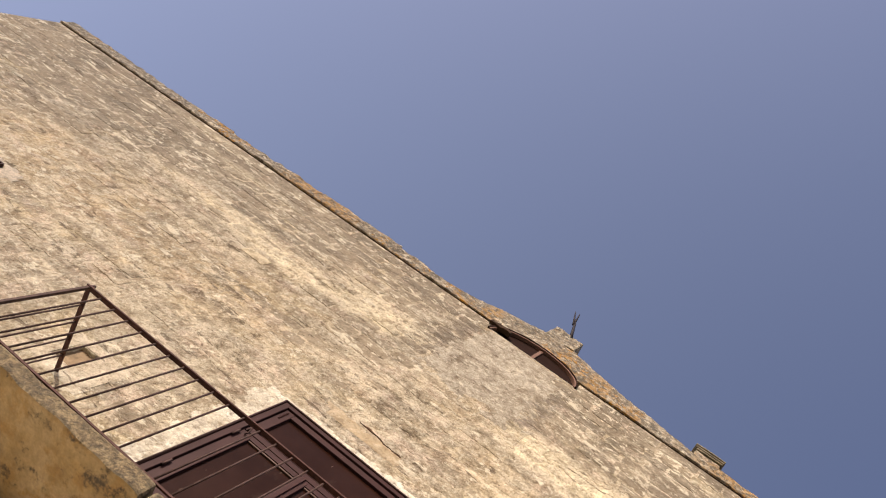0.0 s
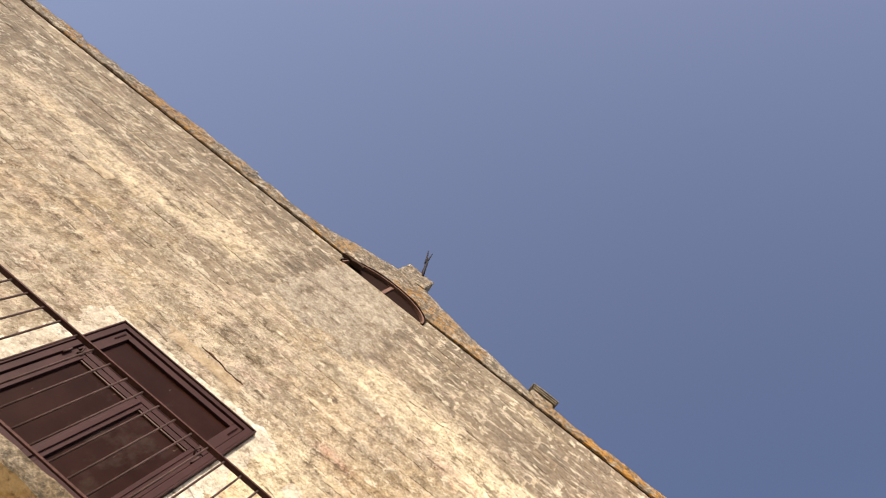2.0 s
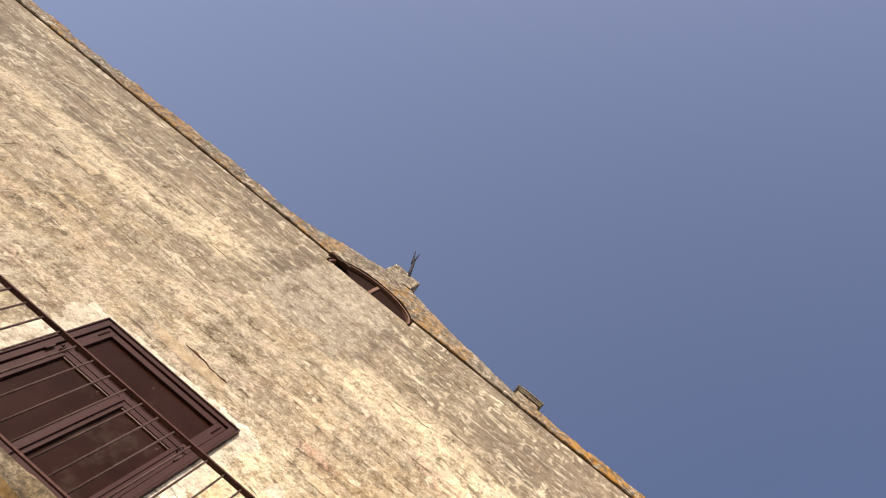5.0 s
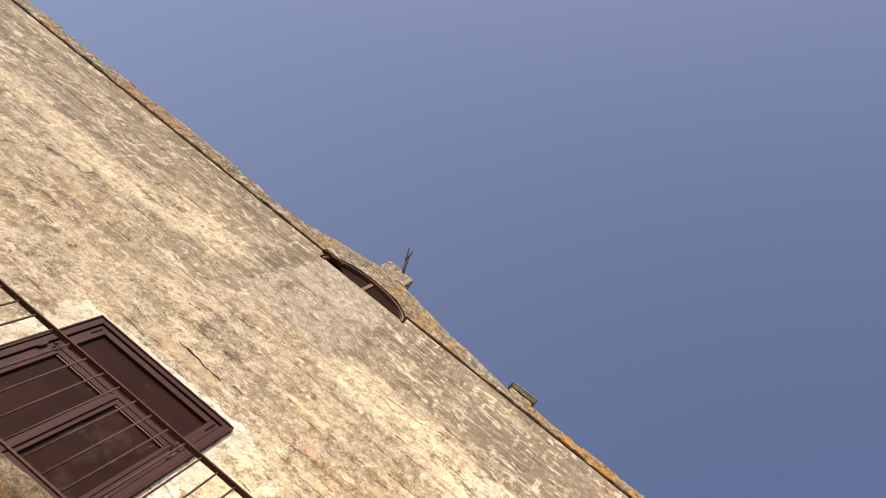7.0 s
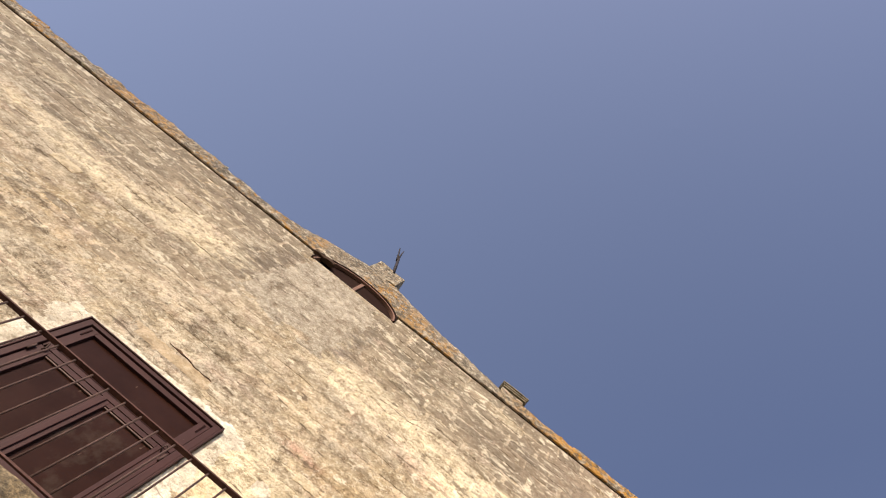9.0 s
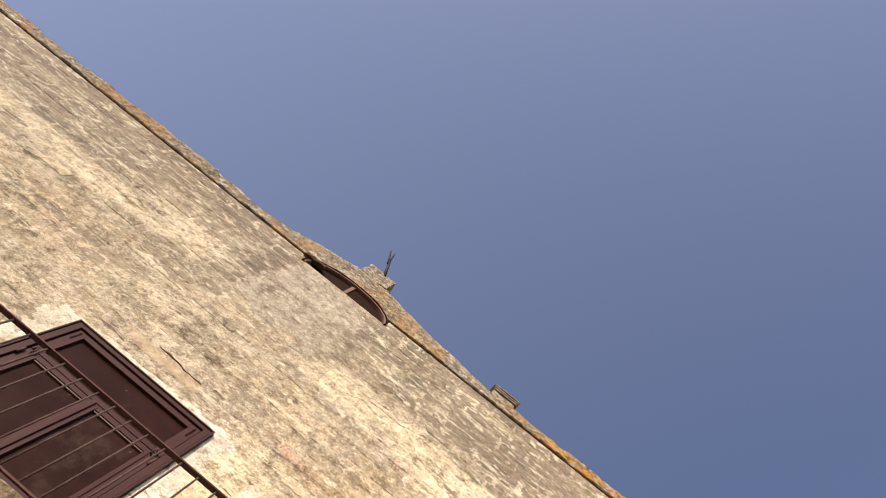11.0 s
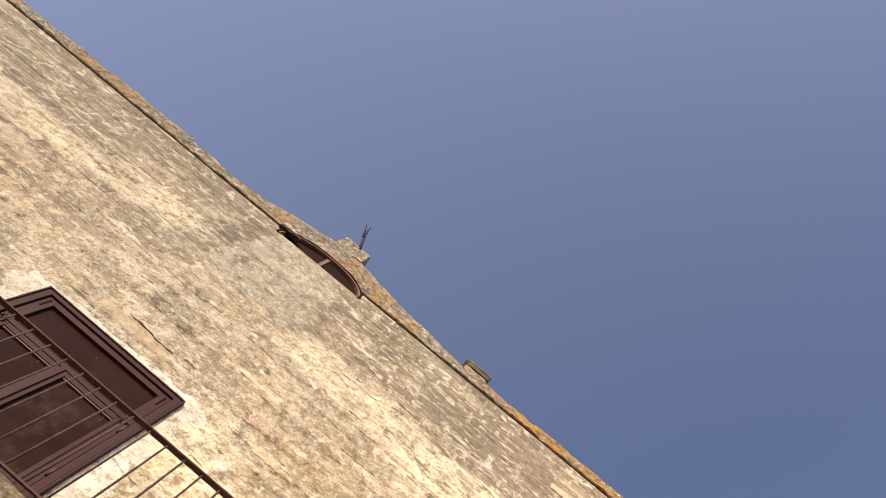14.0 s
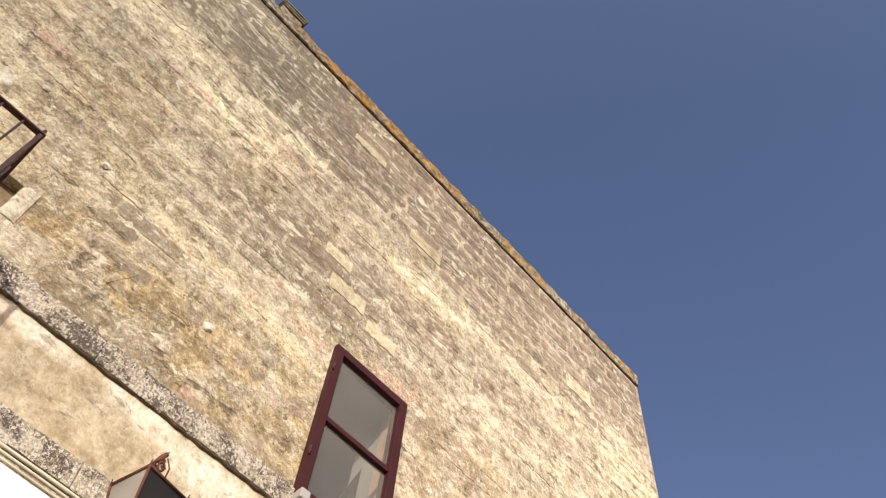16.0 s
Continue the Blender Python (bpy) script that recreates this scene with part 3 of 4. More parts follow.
M_DUSTY = glass_material("dusty_pale_glass", (0.60, 0.60, 0.56), 0.12, 0.40)
# dark copy of the dusty glass, for the lantern side the sun misses
M_DUSTY_SHADE = glass_material("shaded_dusty_glass", (0.05, 0.055, 0.07), 0.10, 0.05)

# ---- mesh helpers ----


def link_mesh(name, bm, mat, parent=None):
    me = bpy.data.meshes.new(name)
    bm.to_mesh(me)
    bm.free()
    if mat:
        me.materials.append(mat)
    ob = new(name, me)
    if parent:
        ob.parent = parent
    return ob


def part(name, bm, mat, parent, label=""):
    return tagged(link_mesh(name, bm, mat, parent), label=label)


def thing(name, label, category, group="", kind="", at=(0, 0, 0)):
    ob = new(name)
    ob.location = at
    return tagged(ob, label, category, group, kind)


def box(bm, x0, x1, y0, y1, z0, z1):
    vs = [bm.verts.new(p) for p in ((x0, y0, z0), (x1, y0, z0), (x1, y1, z0), (x0, y1, z0),
                                    (x0, y0, z1), (x1, y0, z1), (x1, y1, z1), (x0, y1, z1))]
    for q in ((0, 3, 2, 1), (4, 5, 6, 7), (0, 1, 5, 4), (1, 2, 6, 5), (2, 3, 7, 6), (3, 0, 4, 7)):
        bm.faces.new([vs[i] for i in q])
    return vs


def boxes(*items, bevel=0.0):
    bm = bmesh.new()
    for it in items:
        box(bm, *it)
    if bevel:
        bmesh.ops.bevel(bm, geom=bm.edges[:], offset=bevel, segments=2, affect="EDGES", profile=0.6)
    return bm


def rod(a, b, r, sides=8, r2=None, bm=None):
    """A round bar from a to b."""
    bm = bm or bmesh.new()
    a, b = Vector(a), Vector(b)
    d = (b - a).normalized()
    u = d.orthogonal().normalized()
    v = d.cross(u)
    rings = []
    for p, rr in ((a, r), (b, r if r2 is None else r2)):
        rings.append([bm.verts.new(p + (u * math.cos(k * math.tau / sides) + v * math.sin(k * math.tau / sides)) * rr) for k in range(sides)])
    for k in range(sides):
        f = bm.faces.new((rings[0][k], rings[0][(k + 1) % sides], rings[1][(k + 1) % sides], rings[1][k]))
        f.smooth = True
    bm.faces.new(rings[0][::-1])
    bm.faces.new(rings[1])
    return bm


def tube(points, r, sides=8, bm=None):
    bm = bm or bmesh.new()
    pts = [Vector(p) for p in points]
    rings = []
    for i, p in enumerate(pts):
        d = (pts[min(i + 1, len(pts) - 1)] - pts[max(i - 1, 0)]).normalized()
        u = d.cross(Vector((0.3, 0.2, 1))).normalized()
        v = d.cross(u)
        rings.append([bm.verts.new(p + (u * math.cos(k * math.tau / sides) + v * math.sin(k * math.tau / sides)) * r) for k in range(sides)])
    for a, b in zip(rings, rings[1:]):
        for k in range(sides):
            bm.faces.new((a[k], a[(k + 1) % sides], b[(k + 1) % sides], b[k])).smooth = True
    bm.faces.new(rings[0][::-1])
    bm.faces.new(rings[-1])
    return bm


def roughen(bm, amount, scale=3.0, seed=0.0):
    for v in bm.verts:
        n = noise.noise_vector(v.co * scale + Vector((seed, seed * 1.7, 0)))
        v.co += n * amount
    return bm


def rock(x0, x1, y0, y1, z0, z1, step=0.09, amount=0.012, scale=7.0, seed=0.0, bevel=0.015):
    """A worn block: cut finely, rounded and roughened."""
    bm = boxes((x0, x1, y0, y1, z0, z1), bevel=bevel)
    for ax, lo, hi in ((0, x0, x1), (1, y0, y1), (2, z0, z1)):
        k = max(1, int((hi - lo) / step))
        for i in range(1, k):
            co, no = [0, 0, 0], [0, 0, 0]
            co[ax], no[ax] = lo + (hi - lo) * i / k, 1
            bmesh.ops.bisect_plane(bm, geom=bm.verts[:] + bm.edges[:] + bm.faces[:], plane_co=co, plane_no=no)
    return roughen(bm, amount, scale, seed)


# ---- the plan, in metres: the facade stands in y = 0, the street before it ----
LEFT, RIGHT, EAVES = -10.2, 6.81, 10.90
DOOR = (-2.483, -1.200, 4.69, 6.945)
DOOR_B = (-7.35, -6.07, 4.69, 7.04)
WIN = (2.156, 2.915, 5.38, 6.89)
ARCH = (-2.355, -1.150, 10.715, 0.445)
SOCKETS = [(-3.60, -3.45, 5.68, 5.93), (-0.30, -0.15, 5.72, 6.00)]
BAND_HI = (5.235, 5.42)
BAND_LO = (4.485, 4.665)
MID = 0.0


def arch_z(x):
    """Height of the lunette's arch over x."""
    u = (x - (ARCH[0] + ARCH[1]) / 2) / ((ARCH[1] - ARCH[0]) / 2)
    return ARCH[2] + ARCH[3] * math.sqrt(max(0.0, 1 - abs(u) ** 2.1))


HUMP = [(-3.4, 11.15), (-2.95, 11.25), (-2.55, 11.44), (-2.2, 11.61), (-1.95, 11.70), (-1.5, 11.72), (-1.19, 11.56),
        (-0.79, 11.42), (-0.34, 11.33), (0.02, 11.21), (0.3, 11.12)]


def hump_z(x):
    for (a, za), (b, zb) in zip(HUMP, HUMP[1:]):
        if a <= x <= b:
            return za + (zb - za) * (x - a) / (b - a)
    return 11.12


# ---- ground and the house's body ----
bm = bmesh.new()
bmesh.ops.create_grid(bm, x_segments=40, y_segments=40, size=600)
tagged(link_mesh("ground", bm, M_GROUND), "pale worn stone paving of a street", "ground", kind="structure")

HOLES = [(DOOR[0], DOOR[1], DOOR[2], DOOR[3]), (DOOR_B[0], DOOR_B[1], DOOR_B[2], DOOR_B[3]), WIN,
         (ARCH[0], ARCH[1], ARCH[2], EAVES), *SOCKETS]


def wall_with_holes(x0, x1, z0, z1, y0, y1, holes):
    xs = sorted({x0, x1, *[h[0] for h in holes], *[h[1] for h in holes]})
    zs = sorted({z0, z1, *[h[2] for h in holes], *[h[3] for h in holes]})
    solid = lambda i, j: 0 <= i < len(xs) - 1 and 0 <= j < len(zs) - 1 and not any(
        h[0] - 1e-6 <= xs[i] and xs[i + 1] <= h[1] + 1e-6 and h[2] - 1e-6 <= zs[j] and zs[j + 1] <= h[3] + 1e-6 for h in holes)
    bm = bmesh.new()
    corner = {}

    def v(i, j, back):
        if (i, j, back) not in corner:
            corner[i, j, back] = bm.verts.new((xs[i], y1 if back else y0, zs[j]))
        return corner[i, j, back]

    for i in range(len(xs) - 1):
        for j in range(len(zs) - 1):
            if not solid(i, j):
                continue
            bm.faces.new((v(i, j, 0), v(i + 1, j, 0), v(i + 1, j + 1, 0), v(i, j + 1, 0)))
            bm.faces.new((v(i, j, 1), v(i, j + 1, 1), v(i + 1, j + 1, 1), v(i + 1, j, 1)))
            if not solid(i - 1, j):
                bm.faces.new((v(i, j, 0), v(i, j + 1, 0), v(i, j + 1, 1), v(i, j, 1)))
            if not solid(i + 1, j):
                bm.faces.new((v(i + 1, j, 0), v(i + 1, j, 1), v(i + 1, j + 1, 1), v(i + 1, j + 1, 0)))
            if not solid(i, j - 1):
                bm.faces.new((v(i, j, 0), v(i, j, 1), v(i + 1, j, 1), v(i + 1, j, 0)))
            if not solid(i, j + 1):
                bm.faces.new((v(i, j + 1, 0), v(i + 1, j + 1, 0), v(i + 1, j + 1, 1), v(i, j + 1, 1)))
    return bm


wall = tagged(link_mesh("wall_south", wall_with_holes(LEFT, RIGHT, 0.0, EAVES, MID, 0.50, HOLES), M_MORTAR),
              "tall weathered limestone block facade in evening sun", "wall", kind="structure")
DEEP = 9.0
for name, b in (("wall_west", (LEFT, LEFT + 0.5, 0.503, DEEP, 0, EAVES)), ("wall_east", (RIGHT - 0.5, RIGHT, 0.503, DEEP, 0, EAVES)),
                ("wall_north", (LEFT + 0.503, RIGHT - 0.503, DEEP - 0.5, DEEP, 0, EAVES))):
    tagged(link_mesh(name, boxes(b), M_MORTAR), "plain limestone wall of the house", "wall", kind="structure")
tagged(link_mesh("roof", boxes((LEFT + 0.02, RIGHT - 0.02, 0.36, DEEP - 0.01, EAVES + 0.004, EAVES + 0.12)), M_COPING),
       "flat stone-paved roof behind the parapet", "roof", kind="structure")
tagged(link_mesh("plaster_dado", boxes((LEFT + 0.01, RIGHT - 0.01, -0.014, MID - 0.002, 0.0, 4.40)), M_PLASTER),
       "whitewashed plaster of the ground floor", "wall", kind="structure")

for (hx0, hx1, hz0, hz1), depth in zip(SOCKETS, (0.032, 0.075)):
    tagged(link_mesh("socket_back", boxes((hx0 - 0.02, hx1 + 0.02, depth, 0.16, hz0 - 0.02, hz1 + 0.02)), M_SOCKET),
           "brown earthy back of an old beam socket", "beam socket", kind="structure")

# ---- coping and the raised parapet ----
coping = thing("coping", "lichen-spotted stone coping with a dark strip painted as shade under it", "coping", kind="structure")
rng = random.Random(5)
# dark strip under the coping, coloured as the shade of its underside
link_mesh("drip_shade", boxes((LEFT + 0.02, HUMP[0][0], -0.010, 0.40, EAVES + 0.008, EAVES + 0.030),
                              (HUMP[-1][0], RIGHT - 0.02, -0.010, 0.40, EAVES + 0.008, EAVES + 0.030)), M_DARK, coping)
x = LEFT - 0.03
while x < RIGHT:
    ln = rng.uniform(0.55, 1.05)
    if x < HUMP[0][0]:
        x1 = min(x + ln, HUMP[0][0])
        if HUMP[0][0] - x1 < 0.3:
            x1 = HUMP[0][0]
        top = 11.19 + rng.uniform(-0.015, 0.02) + (0.05 if -6.5 < x < -4 else 0)
    else:
        x1 = min(x + ln, RIGHT + 0.02)
        if RIGHT - x1 < 0.3:
            x1 = RIGHT + 0.02
        top = 11.14 + rng.uniform(-0.012, 0.02)
    bmk = rock(x + 0.001, x1 - 0.001, -0.027 + rng.uniform(-0.002, 0.002), 0.38, EAVES + 0.02, top, 0.055, 0.020, 9.0, 2.0, 0.012)
    part("coping_stone", bmk, M_COPING, coping)
    x = x1
    if abs(x - HUMP[0][0]) < 1e-6:
        x = HUMP[-1][0]

# the raised part round the lunette, in columns that follow the arch
bm = bmesh.new()
cols = []
n_cols = 148
for i in range(n_cols + 1):
    x = HUMP[0][0] + (HUMP[-1][0] - HUMP[0][0]) * i / n_cols
    lo = EAVES + 0.02
    if ARCH[0] < x < ARCH[1]:
        lo = max(lo, arch_z(x))
    hi = hump_z(x) + 0.02 * noise.noise(Vector((x * 5, 0, 3))) + 0.022 * noise.noise(Vector((x * 17, 0, 5)))
    col_v = []
    for j in range(7):
        z = lo + (hi - lo) * j / 6
        dy = 0.014 * noise.noise(Vector((x * 4, 2, z * 5)))
        if j == 6:
            dy += 0.02
        col_v.append(bm.verts.new((x, -0.026 + dy, z)))
    col_v.append(bm.verts.new((x, 0.36, hi)))
    col_v.append(bm.verts.new((x, 0.36, lo)))
    cols.append(col_v)
for a, b in zip(cols, cols[1:]):
    for j in range(9):
        bm.faces.new((a[j], b[j], b[(j + 1) % 9], a[(j + 1) % 9]))
bm.faces.new(cols[0])
bm.faces.new(cols[-1][::-1])
parapet = part("parapet", bm, M_COPING, coping)
# the same painted shade strip under the raised part
link_mesh("drip_shade", boxes((HUMP[0][0], ARCH[0] - 0.02, -0.008, 0.34, EAVES + 0.008, EAVES + 0.030),
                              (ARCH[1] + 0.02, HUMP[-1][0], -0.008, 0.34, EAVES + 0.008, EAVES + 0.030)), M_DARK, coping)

# ---- lunette ----
lunette = thing("lunette_window", "brown arched lunette window with one mullion over bricked-up stone", "window", kind="structure")


def arch_ring(inset0, inset1, y0, y1, base):
    """A strip that follows the arch between two insets."""
    bm = bmesh.new()
    cx, hw = (ARCH[0] + ARCH[1]) / 2, (ARCH[1] - ARCH[0]) / 2
    rings = []
    for i in range(33):
        a = math.pi * (1 - i / 32)
        pts = []
        for ins, y in ((inset0, y0), (inset0, y1), (inset1, y1), (inset1, y0)):
            pts.append(bm.verts.new((cx + (hw - ins) * math.cos(a), y, base + (ARCH[3] - ins) * max(0.0, math.sin(a)) ** 0.96)))
        rings.append(pts)
    for a, b in zip(rings, rings[1:]):
        for j in range(4):
            bm.faces.new((a[j], a[(j + 1) % 4], b[(j + 1) % 4], b[j]))
    bm.faces.new(rings[0][::-1])
    bm.faces.new(rings[-1])
    return bm


# thin outer ring, coloured dark for the shadow gap between stone and rim
part("reveal", arch_ring(-0.004, 0.012, -0.026, 0.30, ARCH[2]), M_DARKWOOD, lunette, "dark brown arched reveal, shadow gap put into its colour")
part("rim", arch_ring(0.014, 0.036, -0.016, 0.05, ARCH[2]), M_LUNETTE, lunette, "faded red-brown arched rim")
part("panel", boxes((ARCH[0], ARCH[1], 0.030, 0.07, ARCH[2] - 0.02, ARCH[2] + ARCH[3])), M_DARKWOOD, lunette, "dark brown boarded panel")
part("mullion", boxes((-1.775, -1.73, 0.012, 0.029, ARCH[2], ARCH[2] + ARCH[3] - 0.03), bevel=0.006), M_LUNETTE, lunette, "faded red-brown mullion")
part("sill", boxes((ARCH[0] + 0.02, ARCH[1] - 0.02, -0.004, 0.029, ARCH[2] - 0.004, ARCH[2] + 0.016), bevel=0.004), M_PATCH, lunette)
# added dark wedge; shade at the arch's left end given as a solid
part("shade_wedge", rock(ARCH[0] - 0.045, ARCH[0] + 0.23, -0.050, 0.02, EAVES - 0.045, EAVES + 0.025, 0.04, 0.022, 12, 3, 0.006), M_DARK, lunette, "dark wedge painted as shade at the left arch end")

# ---- on the parapet ----
pier = thing("parapet_pier", "rough square stone pier standing on the parapet", "pier", at=(-1.73, 0.13, 11.69))
part("block", rock(-0.20, 0.215, -0.145, 0.20, 0.0, 0.45, 0.09, 0.02, 5.0, 4.0, 0.02), M_COPING, pier)
stake = thing("iron_stake", "forked rusty iron stake fixed on the pier", "iron bar", at=(-1.69, 0.0, 12.05))
part("shaft", rod((0, 0, 0), (-0.16, 0, 0.65), 0.024, 8, 0.018), M_BLACKIRON, stake)
part("prong", rod((-0.15, 0, 0.55), (-0.31, 0.0, 1.10), 0.018, 6, 0.007), M_BLACKIRON, stake)
part("prong", rod((-0.15, 0, 0.55), (-0.25, 0.02, 1.16), 0.018, 6, 0.007), M_BLACKIRON, stake)
stack = thing("capped_pillar", "small stone pillar capped with layered mossy tiles", "pillar", at=(0.41, 0.16, 11.10))
part("shaft", rock(-0.155, 0.15, -0.15, 0.15, 0.0, 0.27, 0.08, 0.012, 6, 9, 0.02), M_COPING, stack)
for i in range(3):
    part("cap_tile", rock(-0.160 - 0.012 * i, 0.165 + 0.010 * i, -0.165 - 0.008 * i, 0.17, 0.272 + 0.042 * i, 0.300 + 0.042 * i, 0.1, 0.005, 8, i, 0.01), M_TILE, stack)

# ---- balcony ----
BX0, BX1, BY, RAIL_Z, FLOOR_Z = -3.428, -0.238, -0.665, 5.562, 4.685
balcony = thing("balcony", "narrow stone balcony with cracked slab and thin brown iron railing", "balcony")


def slab(x0, x1, z0, z1, seed, y_front):
    bm = rock(x0, x1, y_front, 0.03, z0, z1, 0.055, 0.014, 7.0, seed, 0.02)
    bm.normal_update()
    for f in bm.faces:
        f.material_index = 1 if f.normal.z < -0.55 else 0
    return bm


for x0, x1, z0, z1, seed, yf in ((-3.53, -1.865, 4.555, 4.690, 1.0, -0.676), (-1.835, -0.205, 4.535, 4.668, 6.0, -0.66)):
    s = part("slab", slab(x0, x1, z0, z1, seed, yf), M_SLAB, balcony, "mossy grey stone slab with ochre underside")
    s.data.materials.append(M_SOFFIT)
part("top_rail", boxes((BX0 - 0.02, BX1 + 0.02, BY - 0.018, BY + 0.018, RAIL_Z - 0.006, RAIL_Z + 0.006), bevel=0.002), M_RAIL_SHADE, balcony)
part("bottom_rail", boxes((BX0, BX1, BY - 0.007, BY + 0.007, FLOOR_Z + 0.004, FLOOR_Z + 0.020), bevel=0.002), M_RAIL_SHADE, balcony)
for sx, s in ((BX0, -1), (BX1, 1)):
    part("side_rail", boxes((sx - 0.017, sx + 0.017, BY + 0.019, 0.02, RAIL_Z - 0.006, RAIL_Z + 0.006), bevel=0.002), M_RAIL_SHADE, balcony)
    part("side_bottom_rail", boxes((sx - 0.010, sx + 0.010, BY + 0.011, 0.02, FLOOR_Z + 0.004, FLOOR_Z + 0.020), bevel=0.002), M_RAIL_SHADE, balcony)
    post = part("corner_post", boxes((sx - 0.011, sx + 0.011, BY - 0.011, BY + 0.011, FLOOR_Z, RAIL_Z + 0.02), bevel=0.003), M_IRON, balcony)
    part("rivet", rod((sx, BY, RAIL_Z + 0.006), (sx, BY, RAIL_Z + 0.05), 0.010, 8), M_IRON, post)
bar = bpy.data.meshes.new("baluster")
bmb = rod((0, 0, FLOOR_Z + 0.012), (0, 0, RAIL_Z - 0.004), 0.0064, 8)
bmb.to_mesh(bar)
bmb.free()
bar.materials.append(M_IRON)
# bars placed to line up from the camera, so not quite evenly set
spots = [(float(np.interp(i, (0, 8, 14, 21, 25, 26), (BX0, -2.425, -1.658, -0.825, -0.34, BX1))), BY) for i in range(1, 26)]
for sx in (BX0, BX1):
    spots += [(sx, BY + 0.132 * i) for i in range(1, 5)]
for px, py in spots:
    b = new("baluster", bar)
    b.parent = balcony
    b.location = (px, py, 0)
    b.rotation_euler = (0, 0, rng.uniform(0, 3))

# ---- the balcony door and its twin ----


def build_door(name, box4, label):
    x0, x1, z0, z1 = box4
    d = thing(name, label, "door", kind="structure")
    g = 0.012
    # casing, one flat board standing proud, with a thin outer bead
    for a in ((x0, x0 + 0.014, z0, z1), (x1 - 0.014, x1, z0, z1), (x0 + 0.0145, x1 - 0.0145, z1 - 0.014, z1)):
        part("outer_bead", boxes((a[0], a[1], -0.040, 0.10, a[2], a[3]), bevel=0.004), M_FRAME, d)
    for a in ((x0 + 0.016, x0 + 0.066, z0, z1 - 0.018), (x1 - 0.066, x1 - 0.018, z0, z1 - 0.018), (x0 + 0.0665, x1 - 0.0665, z1 - 0.060, z1 - 0.018)):
        part("casing", boxes((a[0], a[1], -0.030, 0.10, a[2], a[3]), bevel=0.003), M_FRAME, d)
    part("backing", boxes((x0 + 0.004, x1 - 0.004, 0.101, 0.13, z0, z1 - 0.004)), M_DARK, d)
    # fixed light over the leaves
    t0, t1 = z1 - 0.575, z1 - 0.068
    top = part("transom_sash", boxes((x0 + 0.074, x0 + 0.150, -0.014, 0.06, t0, t1), (x1 - 0.150, x1 - 0.074, -0.014, 0.06, t0, t1),
                                     (x0 + 0.1505, x1 - 0.1505, -0.014, 0.06, t1 - 0.058, t1), (x0 + 0.1505, x1 - 0.1505, -0.014, 0.06, t0, t0 + 0.05), bevel=0.003), M_FRAME, d)
    part("transom_panel", boxes((x0 + 0.146, x1 - 0.146, 0.010, 0.03, t0 + 0.04, t1 - 0.050)), M_PANEL, top, "dark brown panel")
    for bx in (x0 + 0.100, x1 - 0.112):
        part("bead", boxes((bx, bx + 0.012, -0.020, -0.0145, t1 - 0.16, t1 - 0.03), bevel=0.002), M_PANEL, top, "short dark slot cover")
    # two leaves
    h1 = t0 - 0.010
    mid = (x0 + x1) / 2
    for lx0, lx1, s in ((x0 + 0.074, mid - 0.004, 0), (mid + 0.004, x1 - 0.074, 1)):
        sl, sr = (0.094, 0.046) if s == 0 else (0.046, 0.094)
        a, b = lx0 + sl, lx1 - sr
        leaf = part("leaf", boxes((lx0, a, -0.014, 0.05, z0 + 0.02, h1), (b, lx1, -0.014, 0.05, z0 + 0.02, h1),
                                  (a + 0.0005, b - 0.0005, -0.014, 0.05, h1 - 0.050, h1), (a + 0.0005, b - 0.0005, -0.014, 0.05, z0 + 0.60, z0 + 0.73),
                                  (a + 0.0005, b - 0.0005, -0.014, 0.05, z0 + 0.02, z0 + 0.16), bevel=0.003), M_FRAME, d)
        part("panel", boxes((a - 0.008, b + 0.008, 0.008, 0.026, z0 + 0.72, h1 - 0.045)), M_PANEL, leaf, "dark brown glossy panel")
        part("lower_panel", boxes((a - 0.008, b + 0.008, 0.008, 0.026, z0 + 0.15, z0 + 0.61)), M_PANEL, leaf)
        # the stile's groove is a flat dark strip, its shade given by colour
        groove = (a - 0.034 if s == 0 else b + 0.028)
        part("groove_shade", boxes((groove, groove + 0.006, -0.018, -0.0145, z0 + 0.03, h1 - 0.01), bevel=0.002), M_PANEL, leaf, "thin dark strip painted as the shade in a groove")
        part("bead", boxes((a + 0.004, b - 0.004, -0.006, 0.0075, h1 - 0.064, h1 - 0.0505), bevel=0.002), M_BEAD, leaf, "faded bead under the top rail")
        part("bead", boxes((a + 0.004, b - 0.004, -0.004, 0.0075, z0 + 0.7305, z0 + 0.744), bevel=0.002), M_BEAD, leaf)
    part("astragal", boxes((mid - 0.018, mid + 0.018, -0.026, -0.0145, z0 + 0.02, h1), bevel=0.004), M_FRAME, d)
    for lx in (x0 + 0.075, x1 - 0.075):
        for z in (h1 - 0.10, z0 + 0.9):
            part("hinge", rod((lx, -0.028, z - 0.045), (lx, -0.028, z + 0.045), 0.009, 8), M_IRON, d)
    part("latch", tube([(x0 + 0.10, -0.02, h1 + 0.0), (x0 + 0.12, -0.05, h1 + 0.01), (x0 + 0.13, -0.035, h1 - 0.03), (x0 + 0.115, -0.02, h1 - 0.05)], 0.007, 6), M_IRON, d)
    part("latch", tube([(x1 - 0.10, -0.02, h1 + 0.0), (x1 - 0.12, -0.05, h1 + 0.01), (x1 - 0.13, -0.035, h1 - 0.03), (x1 - 0.115, -0.02, h1 - 0.05)], 0.007, 6), M_IRON, d)
    return d


build_door("door_1", DOOR, "closed brown-painted double balcony door with a panelled transom")
build_door("door_2", DOOR_B, "closed brown-painted double door high in the facade")

